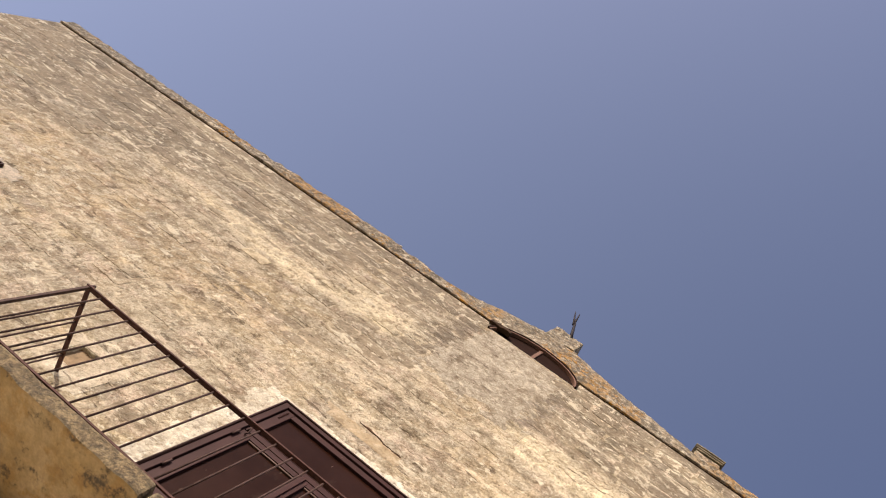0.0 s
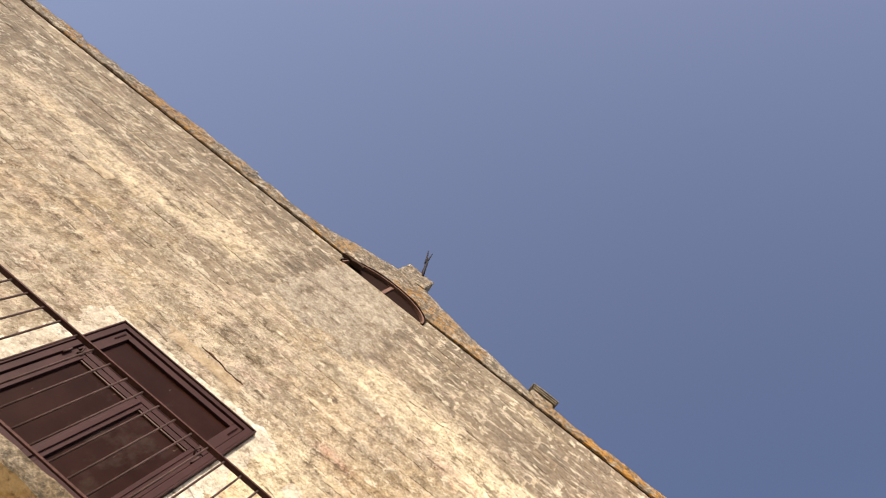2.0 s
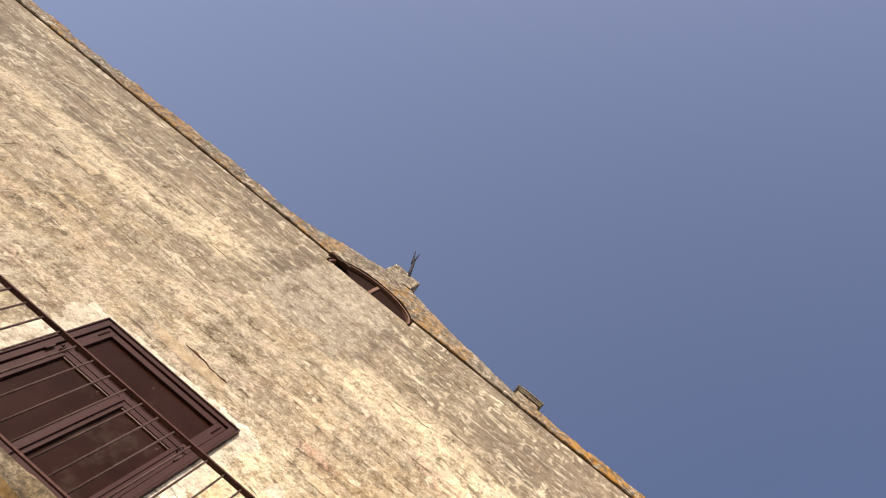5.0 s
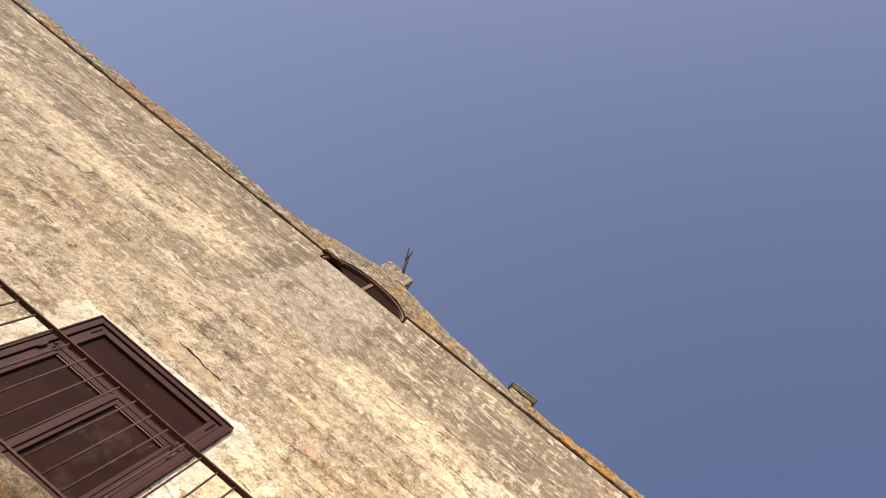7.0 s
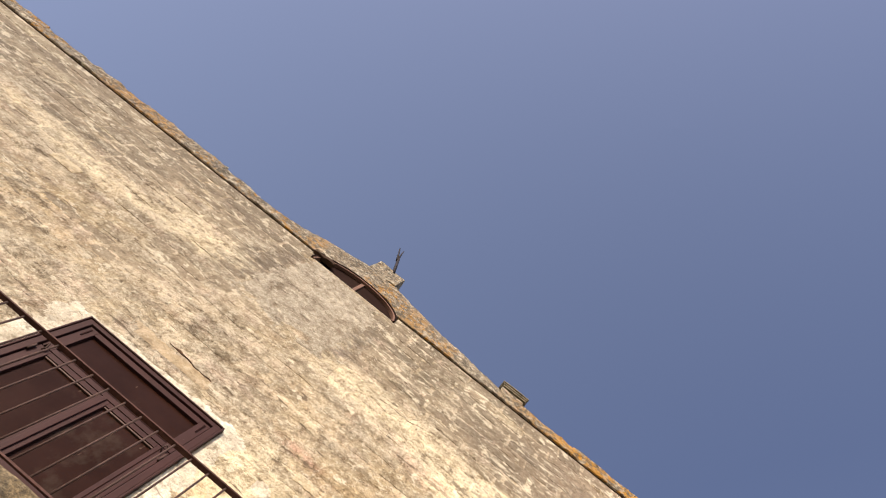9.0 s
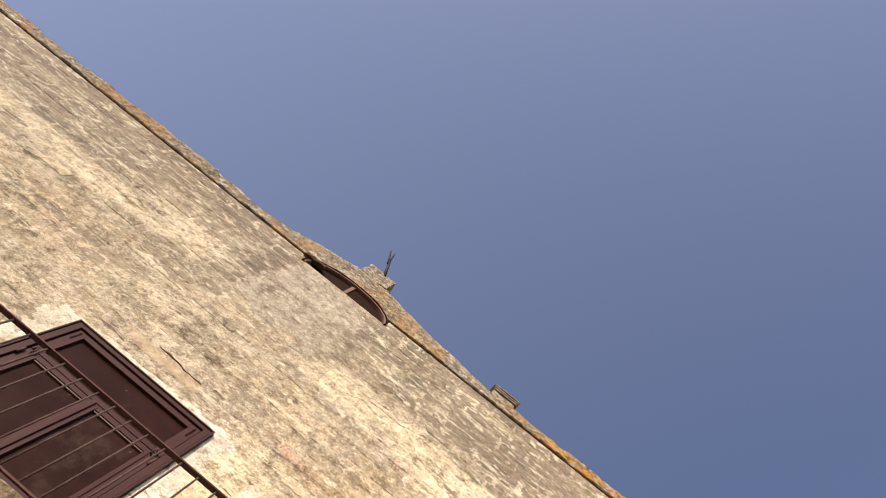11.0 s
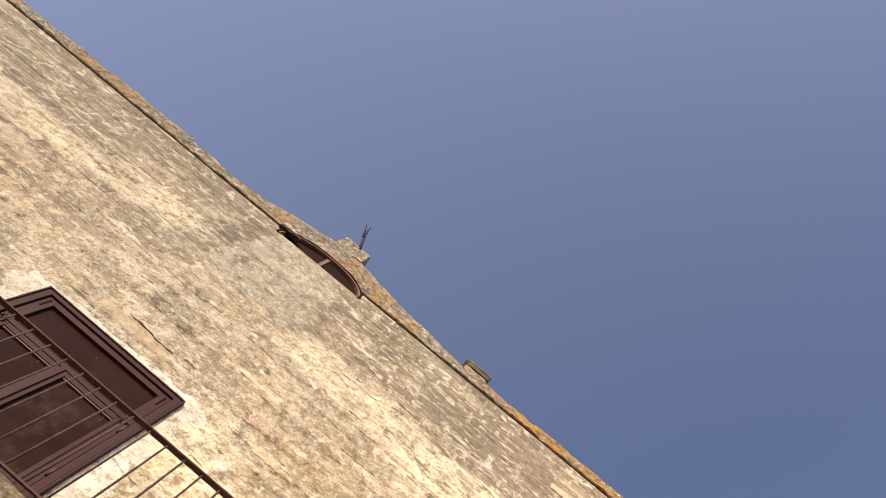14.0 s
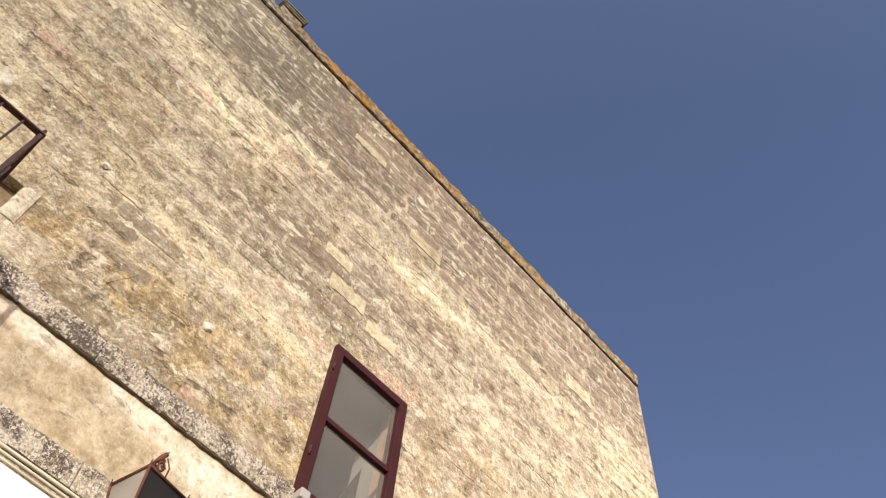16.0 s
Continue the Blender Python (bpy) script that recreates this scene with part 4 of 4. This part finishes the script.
# ---- the tall window ----
window = thing("window_1", "narrow oxblood-framed casement window with glass panes", "window", kind="structure")
x0, x1, z0, z1 = WIN
fw = 0.075
part("window_frame", boxes((x0, x0 + fw, -0.045, 0.05, z0, z1), (x1 - fw, x1, -0.045, 0.05, z0, z1),
                           (x0 + fw + 0.0005, x1 - fw - 0.0005, -0.045, 0.05, z1 - fw, z1), (x0 + fw + 0.0005, x1 - fw - 0.0005, -0.045, 0.05, z0, z0 + fw), bevel=0.004), M_WINFRAME, window)
part("glazing_bar", boxes((x0 + fw, x1 - fw, -0.035, 0.02, 6.105, 6.15), bevel=0.004), M_WINFRAME, window)
for a, b in ((z0 + fw - 0.006, 6.11), (6.145, z1 - fw + 0.006)):
    p = part("pane", boxes((x0 + fw - 0.006, x1 - fw + 0.006, -0.004, 0.0, a, b)), M_GLASS, window, "clear glass pane")
    p.visible_shadow = False
part("lining", boxes((x0 + 0.004, x1 - 0.004, 0.052, 0.47, z1 - 0.022, z1 - 0.004), (x0 + 0.004, x0 + 0.020, 0.052, 0.47, z0, z1 - 0.023),
                     (x1 - 0.020, x1 - 0.004, 0.052, 0.47, z0, z1 - 0.023), (x0 + 0.021, x1 - 0.021, 0.052, 0.47, z0 + 0.002, z0 + 0.02)), M_INNER, window, "plastered reveal")
# thin sheet on the right reveal; the sun's warm light is put into its colour
part("lining", boxes((x1 - 0.024, x1 - 0.0205, 0.053, 0.20, z0 + 0.021, z1 - 0.024)), M_REVEAL_LIT, window, "right side of the reveal, warm sunlight painted in as pink")
room = thing("room", "dim plastered room behind the window", "room", kind="structure")
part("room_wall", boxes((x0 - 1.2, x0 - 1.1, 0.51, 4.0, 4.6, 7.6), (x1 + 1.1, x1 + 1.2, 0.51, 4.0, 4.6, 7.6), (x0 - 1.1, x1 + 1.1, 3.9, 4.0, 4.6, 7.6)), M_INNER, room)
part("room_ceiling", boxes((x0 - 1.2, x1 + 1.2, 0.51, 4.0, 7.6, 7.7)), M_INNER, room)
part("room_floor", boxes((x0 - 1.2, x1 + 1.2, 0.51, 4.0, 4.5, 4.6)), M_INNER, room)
bm = bmesh.new()
prev = None
for i in range(30):
    u = i / 29
    px = x0 + 0.30 + 0.275 * u
    py = 0.125 + 0.008 * math.sin(u * 26)
    a = bm.verts.new((px, py, z0 + 0.03))
    b = bm.verts.new((px, py, 5.55 + 0.62 * u ** 1.4))
    if prev:
        bm.faces.new((prev[0], a, b, prev[1])).smooth = True
    prev = (a, b)
bmesh.ops.solidify(bm, geom=bm.faces[:], thickness=0.002)
tagged(link_mesh("curtain", bm, M_CURTAIN), "gathered grey net curtain behind the window pane", "curtain")

for z in (5.75, 6.62):
    part("hinge", rod((x0 + 0.012, -0.050, z - 0.04), (x0 + 0.012, -0.050, z + 0.04), 0.008, 8), M_IRON, window)

# small lumps of lime left on the stones
for lx, lz, lr in ((1.212, 6.09, 0.036), (0.094, 6.684, 0.030), (1.9, 6.7, 0.018), (-0.5, 6.9, 0.022), (3.6, 6.3, 0.02)):
    bm = bmesh.new()
    bmesh.ops.create_icosphere(bm, subdivisions=2, radius=1.0)
    for v in bm.verts:
        k = 1 + 0.35 * noise.noise(v.co * 1.7 + Vector((lx, 0, lz)))
        v.co = Vector((lx + v.co.x * lr * k, -0.006 + v.co.y * lr * 0.55 * k, lz + v.co.z * lr * 1.15 * k))
    part("lime_lump", bm, M_WHITE, wall, "pale lump of lime")

# ---- projecting bands ----


def band(name, zz, x0, x1, proud, label, mat, seed):
    t = thing(name, label, "string course", kind="structure")
    r = random.Random(seed)
    x, i = x0, 0
    while x < x1:
        nx = min(x + r.uniform(0.7, 1.2), x1)
        if x1 - nx < 0.3:
            nx = x1
        part("band_stone", rock(x + 0.0003, nx - 0.0003, -proud + r.uniform(-0.004, 0.004), MID - 0.001, zz[0], zz[1], 0.07, 0.010, 9.0, seed + i, 0.012), mat, t)
        x, i = nx, i + 1
    # ragged dark strip along the underside; the band's shade is put into its colour
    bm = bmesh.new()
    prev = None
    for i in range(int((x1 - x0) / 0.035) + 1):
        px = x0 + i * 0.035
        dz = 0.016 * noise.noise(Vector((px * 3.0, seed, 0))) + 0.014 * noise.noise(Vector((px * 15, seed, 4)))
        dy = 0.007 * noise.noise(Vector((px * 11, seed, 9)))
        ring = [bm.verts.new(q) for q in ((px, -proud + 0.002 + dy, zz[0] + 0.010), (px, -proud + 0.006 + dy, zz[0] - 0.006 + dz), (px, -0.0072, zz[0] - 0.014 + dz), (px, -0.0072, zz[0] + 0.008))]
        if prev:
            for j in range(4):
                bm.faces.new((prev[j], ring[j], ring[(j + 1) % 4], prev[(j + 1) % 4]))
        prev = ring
    part("under_band_shade", bm, M_BAND_SHADE, t, "dark brown strip painted as shade under the band")
    return t


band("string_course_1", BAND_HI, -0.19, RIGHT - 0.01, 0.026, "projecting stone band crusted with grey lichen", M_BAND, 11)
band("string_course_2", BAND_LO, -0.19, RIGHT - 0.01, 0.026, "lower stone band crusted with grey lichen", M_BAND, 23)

for i, (z, y, r) in enumerate(((4.466, -0.026, 0.010), (4.436, -0.028, 0.008), (4.412, -0.024, 0.006))):
    pts = [(xx, y, z + 0.004 * math.sin(xx * 2.1 + i)) for xx in np.linspace(LEFT + 0.3, RIGHT - 0.2, 60)]
    tagged(link_mesh("cable", tube(pts, r, 8), M_PIPE), "beige cable clipped along the wall under the band", "cable", "cables under the band")

# ---- wall lantern ----
LX, LY, LZ = 1.174, -0.45, 4.362
lantern = thing("wall_lantern", "rust-brown four-sided iron lantern with dusty glass on a bracket", "lantern", at=(LX, LY, LZ))
HT, HR, TURN = 0.10, 0.17, radians(54)
tip = Vector((0, 0, HT))
crn = [Vector((HR * math.cos(TURN + k * math.pi / 2), HR * math.sin(TURN + k * math.pi / 2), 0)) for k in range(4)]
low = [Vector((c.x * 0.66, c.y * 0.66, -0.30)) for c in crn]


def plate(pts, thick, name, mat, parent, label=""):
    bm = bmesh.new()
    bm.faces.new([bm.verts.new(p) for p in pts])
    bmesh.ops.solidify(bm, geom=bm.faces[:], thickness=thick)
    return part(name, bm, mat, parent, label)


eaves, cage = bmesh.new(), bmesh.new()
for k in range(4):
    rod(crn[k], crn[(k + 1) % 4], 0.007, 6, bm=eaves)
    rod(low[k], low[(k + 1) % 4], 0.008, 6, bm=cage)
roof_frame = part("roof_frame", eaves, M_RUST, lantern)
cage = part("cage", cage, M_RUST, lantern)
for k in range(4):
    a, b = crn[k], crn[(k + 1) % 4]
    up = tip * 0.96
    plate((a * 0.97, b * 0.97, b * 0.06 + up, a * 0.06 + up), 0.003, "roof_panel", M_ZINC, roof_frame, "grey zinc roof panel")
    plate((a * 0.97, low[k] * 0.99, low[(k + 1) % 4] * 0.99, b * 0.97), 0.003, "pane", M_DUSTY_SHADE if k == 2 else M_DUSTY, cage,
          "dusty glass pane painted dark as the unlit side" if k == 2 else "pale dusty glass pane")
    part("rib", rod(a, a * 0.04 + tip * 0.96, 0.0065, 6), M_RUST, roof_frame)
    part("post", rod(a, low[k], 0.007, 6), M_RUST, cage)
    part("spike", rod(a, Vector((a.x * 1.03, a.y * 1.03, 0.034)), 0.005, 6, 0.002), M_RUST, roof_frame)
part("base_plate", boxes((-0.06, 0.06, -0.06, 0.06, -0.322, -0.302), bevel=0.004), M_RUST, lantern)
part("cap", rod((0, 0, HT - 0.022), (0, 0, HT + 0.012), 0.013, 10, 0.010), M_RUST, lantern)
hook = part("hook", tube([(0, 0, HT), (-0.040, 0.000, 0.150), (-0.022, 0.000, 0.198), (0.000, 0.000, 0.240)], 0.012, 8), M_RUST, lantern)
ring = [(-0.006 + 0.015 * math.cos(a), -0.012, 0.148 + 0.026 * math.sin(a)) for a in np.linspace(0, 2 * math.pi, 17)]
part("ring", tube(ring, 0.007, 6), M_RUST, hook)
for lx, lz, tilt in ((-0.028, 0.152, 0.9), (-0.010, 0.142, 0.5), (-0.012, 0.168, 1.3)):
    leafy = bmesh.new()
    for i in range(7):
        u = i / 6
        w = 0.013 * math.sin(math.pi * (0.12 + 0.8 * u))
        ox, oz = lx + 0.034 * u * math.cos(tilt), lz + 0.034 * u * math.sin(tilt)
        leafy.verts.new((ox - w * math.sin(tilt), -0.016 + 0.006 * u, oz + w * math.cos(tilt)))
        leafy.verts.new((ox + w * math.sin(tilt), -0.016 + 0.006 * u, oz - w * math.cos(tilt)))
    leafy.verts.ensure_lookup_table()
    for i in range(6):
        leafy.faces.new([leafy.verts[j] for j in (2 * i, 2 * i + 1, 2 * i + 3, 2 * i + 2)])
    bmesh.ops.solidify(leafy, geom=leafy.faces[:], thickness=0.004)
    part("iron_leaf", leafy, M_RUST, hook)
part("spike", rod((-0.003, 0.000, 0.233), (0.007, 0.000, 0.264), 0.005, 6, 0.002), M_RUST, hook)
part("scroll", tube([(0.007, -0.012, 0.211), (0.036, -0.012, 0.168), (0.035, -0.012, 0.109)], 0.004, 6), M_RUST, hook)
arm = [(0.0, 0.0, HT), (0.03, 0.10, HT + 0.03), (0.05, 0.26, HT - 0.06), (0.05, 0.430, HT - 0.24)]
part("bracket_arm", tube(arm, 0.009, 6), M_RUST, lantern)
part("wall_plate", boxes((0.02, 0.08, 0.425, 0.441, HT - 0.34, HT - 0.16), bevel=0.003), M_RUST, lantern)

box_ = thing("junction_box", "small pale grey box fixed below the window", "box", at=(2.193, -0.06, 5.318))
part("box_body", rock(-0.036, 0.036, -0.04, 0.055, 0.0, 0.075, 0.06, 0.003, 5, 2, 0.008), M_GREYBOX, box_)

# ---- render patches, cracks ----


def smear(name, inside, x0, x1, z0, z1, mat, label, proud=0.006, step=0.03):
    """A thin skin of render on the stones; inside(x, z) > 0 tells where."""
    bm = bmesh.new()
    nx, nz = int((x1 - x0) / step), int((z1 - z0) / step)
    val = {}
    for i in range(nx + 1):
        for j in range(nz + 1):
            x, z = x0 + i * step, z0 + j * step
            w = noise.noise(Vector((x * 4.5, 1.3, z * 4.5))) * 0.6 + noise.noise(Vector((x * 13, 4.3, z * 13))) * 0.3
            val[i, j] = inside(x, z) + w * 0.16
    vs = {}
    for i in range(nx):
        for j in range(nz):
            q = ((i, j), (i + 1, j), (i + 1, j + 1), (i, j + 1))
            if min(val[p] for p in q) <= -0.02:
                continue
            for p in q:
                if p not in vs:
                    x, z = x0 + p[0] * step, z0 + p[1] * step
                    y = -proud + 0.0015 * noise.noise(Vector((x * 9, 2, z * 9)))
                    if val[p] < 0.015:
                        y = -0.001
                    vs[p] = bm.verts.new((x, y, z))
            bm.faces.new([vs[p] for p in q]).smooth = True
    return tagged(link_mesh(name, bm, mat), label, "render patch", kind="structure")


def round_door(b, side, top):
    """Signed width of a band of render round a door."""
    def f(x, z):
        if b[0] + 0.01 < x < b[1] - 0.01 and z < b[3] - 0.01:
            return -1
        dx = max(b[0] - x, x - b[1], 0) / side
        dz = max(z - b[3], 0) / top
        return (1 - math.hypot(dx, dz)) * 0.16
    return f


smear("render_patch", round_door(DOOR, 0.19, 0.105), DOOR[0] - 0.6, DOOR[1] + 0.6, 4.72, DOOR[3] + 0.42, M_WHITE,
      "uneven pale lime render smeared round the door frame", 0.006, 0.018)
smear("render_patch", round_door(DOOR_B, 0.20, 0.12), DOOR_B[0] - 0.6, DOOR_B[1] + 0.6, 4.72, DOOR_B[3] + 0.5, M_GREYPATCH,
      "smooth grey cement render round the upper door")
smear("render_patch", lambda x, z: 0.16 * (1 - max(abs(x + 1.82) / 0.53, abs(z - 9.85) / 0.92) ** 2), -2.7, -1.0, 8.7, 10.69, M_INFILL,
      "pale rendered infill of a walled-up window", 0.005)
hole = SOCKETS[0]
smear("render_patch", lambda x, z: -1 if hole[0] - 0.01 < x < hole[1] + 0.01 and hole[2] - 0.01 < z < hole[3] + 0.01 else
      0.16 * (1 - max(abs(x + 3.46) / 0.27, abs(z - 5.77) / 0.26) ** 4), -4.1, -2.9, 5.3, 6.3, M_PATCH,
      "pale mortar packed round a beam socket", 0.006, 0.02)


smear("render_patch", lambda x, z: 0.16 * (1 - ((x - -0.7) / 0.085) ** 2 - ((z - 6.71) / 0.11) ** 2), -0.9, -0.5, 6.46, 6.96, M_WHITE,
      "small splash of pale lime on the stones", 0.006, 0.014)


# ribbons laid on the stones; a crack's inner shade is only their dark colour
def crack(points, width, label, proud=0.0048, mat=None):
    bm = bmesh.new()
    prev = None
    pts = []
    for (xa, za), (xb, zb) in zip(points, points[1:]):
        k = max(2, int(math.hypot(xb - xa, zb - za) / 0.025))
        pts += [(xa + (xb - xa) * i / k, za + (zb - za) * i / k) for i in range(k)]
    for i, (x, z) in enumerate(pts):
        u = i / (len(pts) - 1)
        w = width * (0.15 + 0.85 * math.sin(math.pi * u)) * max(0.10, 0.55 + 1.2 * noise.noise(Vector((x * 9, z * 9, 5))))
        o = 0.022 * noise.noise(Vector((x * 14, z * 14, 9)))
        a = bm.verts.new((x + o * 0.4, -proud, z + o - w))
        b = bm.verts.new((x + o * 0.4, -proud, z + o + w))
        c = bm.verts.new((x + o * 0.4, 0.004, z + o - w))
        d = bm.verts.new((x + o * 0.4, 0.004, z + o + w))
        if prev:
            bm.faces.new((prev[0], a, b, prev[1]))
            bm.faces.new((prev[2], c, a, prev[0]))
            bm.faces.new((prev[1], b, d, prev[3]))
        prev = (a, b, c, d)
    return tagged(link_mesh("crack", bm, mat or M_CRACK), label, "crack", kind="structure")


smear("render_patch", lambda x, z: 0.16 * (1 - max(abs(x + 1.92) / 0.38, abs(z - 7.28) / 0.085) ** 2), -2.5, -1.4, 7.10, 7.46, M_ASHLAR,
      "pale cracked lintel stone over the door", 0.006, 0.02)
crack([(-2.03, 7.40), (-1.93, 7.395), (-1.82, 7.372), (-1.70, 7.352), (-1.56, 7.343)], 0.030, "open crack along the lintel over the door", 0.0085)
crack([(-1.96, 7.392), (-1.82, 7.372), (-1.70, 7.352), (-1.58, 7.345)], 0.012, "dark strip painted as shade inside the lintel crack", 0.0112, M_DARK)
crack([(0.50, 5.50), (0.53, 5.58), (0.55, 5.81), (0.66, 6.02), (0.67, 6.10)], 0.0014, "hairline crack running up the stones")
crack([(-0.035, 5.66), (-0.033, 5.86), (-0.03, 6.05)], 0.006, "thin open joint beside the socket stone")
crack([(-0.62, 8.98), (-0.5, 9.0), (-0.3, 8.98), (-0.2, 9.03)], 0.0035, "short open joint in the facade")

# ---- facing stones, last ----
LIMITS = [(DOOR[0] - 0.005, DOOR[1] + 0.005, DOOR[2] - 0.2, DOOR[3] + 0.005), (DOOR_B[0] - 0.005, DOOR_B[1] + 0.005, DOOR_B[2] - 0.2, DOOR_B[3] + 0.005),
          (WIN[0] - 0.004, WIN[1] + 0.004, WIN[2] - 0.1, WIN[3] + 0.004), (ARCH[0], ARCH[1], ARCH[2], EAVES), *SOCKETS]


def template(seed, nx=9, nz=3, worn=1.0):
    """A facing stone one unit wide and high, worn at the arrises."""
    r = random.Random(seed)
    bm = bmesh.new()
    g = [[None] * (nz + 1) for _ in range(nx + 1)]
    for i in range(nx + 1):
        for j in range(nz + 1):
            u, v = i / nx, j / nz
            y = -0.0026 + r.uniform(-0.0012, 0.0008) if 0 < i < nx and 0 < j < nz else (r.uniform(-0.003, 0.0005) if r.random() < 0.75 else 0.0018) * worn
            du = (r.uniform(-0.02, 0.02) if 0 < i < nx else r.uniform(-0.008, 0.014) * (1 if i == 0 else -1)) * worn
            dv = (r.uniform(-0.04, 0.04) if 0 < j < nz else r.uniform(-0.05, 0.06) * (1 if j == 0 else -1)) * worn
            if i in (0, nx):
                y = 0.001 * worn
            g[i][j] = bm.verts.new((u + du, y, v + dv))
    for i in range(nx):
        for j in range(nz):
            bm.faces.new((g[i][j], g[i + 1][j], g[i + 1][j + 1], g[i][j + 1]))
    rim = [g[i][0] for i in range(nx + 1)] + [g[nx][j] for j in range(1, nz + 1)] + [g[i][nz] for i in range(nx - 1, -1, -1)] + [g[0][j] for j in range(nz - 1, 0, -1)]
    back = [bm.verts.new((v.co.x, MID + 0.018, v.co.z)) for v in rim]
    for k in range(len(rim)):
        q = (k + 1) % len(rim)
        bm.faces.new((rim[q], rim[k], back[k], back[q]))
    return bm


def make_template(seed, mat, worn=1.0):
    bm = template(seed, 9, 3, worn)
    me = bpy.data.meshes.new("stone")
    bm.to_mesh(me)
    bm.free()
    me.materials.append(mat)
    return me


TEMPL = [make_template(40 + i, M_STONE) for i in range(14)]
SMOOTH = [make_template(80 + i, M_ASHLAR, 0.1) for i in range(6)]
CREAM = [make_template(90 + i, M_CREAM) for i in range(3)]
rng = random.Random(12)


def cut_courses(x0, x1, z0, z1, height, length):
    """Rows of stones in running bond, cut back at every opening."""
    out = []
    z = z0
    row = 0
    while z < z1 - 0.05:
        h = min(height * rng.uniform(0.9, 1.1), z1 - z)
        if z1 - z - h < 0.1:
            h = z1 - z
        x = x0
        first = True
        while x < x1 - 0.02:
            w = length * rng.uniform(0.65, 1.25) * (0.55 if first and row % 2 else 1)
            first = False
            if x1 - x - w < 0.18:
                w = x1 - x
            spans = [(x, x + w)]
            for a, b, c, d in LIMITS:
                if d <= z + 0.02 or c >= z + h - 0.02:
                    continue
                nxt = []
                for s, e in spans:
                    if b <= s or a >= e:
                        nxt.append((s, e))
                    else:
                        if a - s > 0.04:
                            nxt.append((s, a))
                        if e - b > 0.04:
                            nxt.append((b, e))
                spans = nxt
            out += [(s, e, z, z + h) for s, e in spans]
            x += w
        z += h
        row += 1
    return out


stones = [(s, TEMPL) for s in cut_courses(LEFT, RIGHT, BAND_HI[1] + 0.004, EAVES - 0.002, 0.195, 0.42)]
stones += [(s, TEMPL) for s in cut_courses(LEFT, -0.20, BAND_LO[1] + 0.03, BAND_HI[1], 0.195, 0.42)]
ash = [(s, SMOOTH) for s in cut_courses(-0.19, RIGHT, BAND_LO[1] + 0.002, BAND_HI[0] - 0.008, 0.60, 2.6)]
near = [s for s in stones if -3.4 < (s[0][0] + s[0][1]) / 2 < 3.4 and 5.4 < s[0][2] < 9.6]
near = sorted(near, key=lambda s: (s[0][0] + s[0][1]) ** 2 / 4 + (s[0][2] - 6.5) ** 2)[:250]
keep = set(id(s) for s in near)
# stones under render or cracks lie flush
FLUSH = [(-2.9, -0.9, 4.6, 7.45), (-7.8, -5.6, 4.6, 7.5), (-2.6, -1.1, 8.8, 10.9), (-3.95, -3.1, 5.4, 6.2), (-0.6, 0.3, 5.4, 6.25), (0.45, 0.75, 5.4, 6.2), (-0.8, -0.1, 8.8, 9.2), (1.95, 3.1, 5.4, 7.1)]
verts, faces = [], []
BLOCKS = [(2.63, 3.08, 9.24, 9.43), (5.17, 5.62, 9.37, 9.57), (1.67, 2.13, 10.06, 10.19), (1.80, 2.10, 7.86, 8.02), (1.93, 2.33, 7.50, 7.68),
          (2.38, 2.72, 7.34, 7.50), (-4.42, -4.12, 8.56, 8.73), (-0.62, -0.42, 7.06, 7.18)]
PALE = make_template(97, M_PATCH, 0.08)
for a, b, c, d in ((-0.44, -0.305, 5.70, 6.03), (-0.145, -0.045, 5.695, 6.02)):
    ob = new("stone", PALE)
    ob.parent = wall
    ob.matrix_local = Matrix.Translation((a, -0.0095, c)) @ Matrix.Diagonal((b - a, 1, d - c, 1))
for i, (a, b, c, d) in enumerate(BLOCKS):
    ob = new("stone", CREAM[i % 3])
    ob.parent = wall
    ob.matrix_local = Matrix.Translation((a, -0.0075, c)) @ Matrix.Diagonal((b - a, 1, d - c, 1))
for s in stones + ash:
    (a, b, c, d), kind = s
    gap, bed = (0.001, 0.001) if kind is SMOOTH else (0.005, 0.009)
    if c > 8.2 and kind is not SMOOTH:
        gap, bed = (0.012, 0.016) if a > 1.2 else (0.009, 0.012)
    me = kind[rng.randrange(len(kind))]
    out = min(0.006, max(-0.0005, rng.gauss(0.0, 0.0024)))
    if kind is SMOOTH or any(x0 < b and x1 > a and z0 < d and z1 > c for x0, x1, z0, z1 in FLUSH):
        out = 0.0035 if kind is SMOOTH else 0.0
    m = Matrix.Translation((a + gap, -out, c + bed)) @ Matrix.Diagonal((b - a - 2 * gap, 1, d - c - 2 * bed, 1))
    if id(s) in keep or kind is SMOOTH:
        ob = new("stone", me)
        ob.parent = wall
        ob.matrix_local = m
    else:
        base = len(verts)
        verts += [tuple(m @ v.co) for v in me.vertices]
        faces += [tuple(base + i for i in p.vertices) for p in me.polygons]
me = bpy.data.meshes.new("facing_stones")
me.from_pydata(verts, [], faces)
me.materials.append(M_STONE)
rest = new("facing_stones", me)
rest.parent = wall
tagged(rest, kind="stuff")
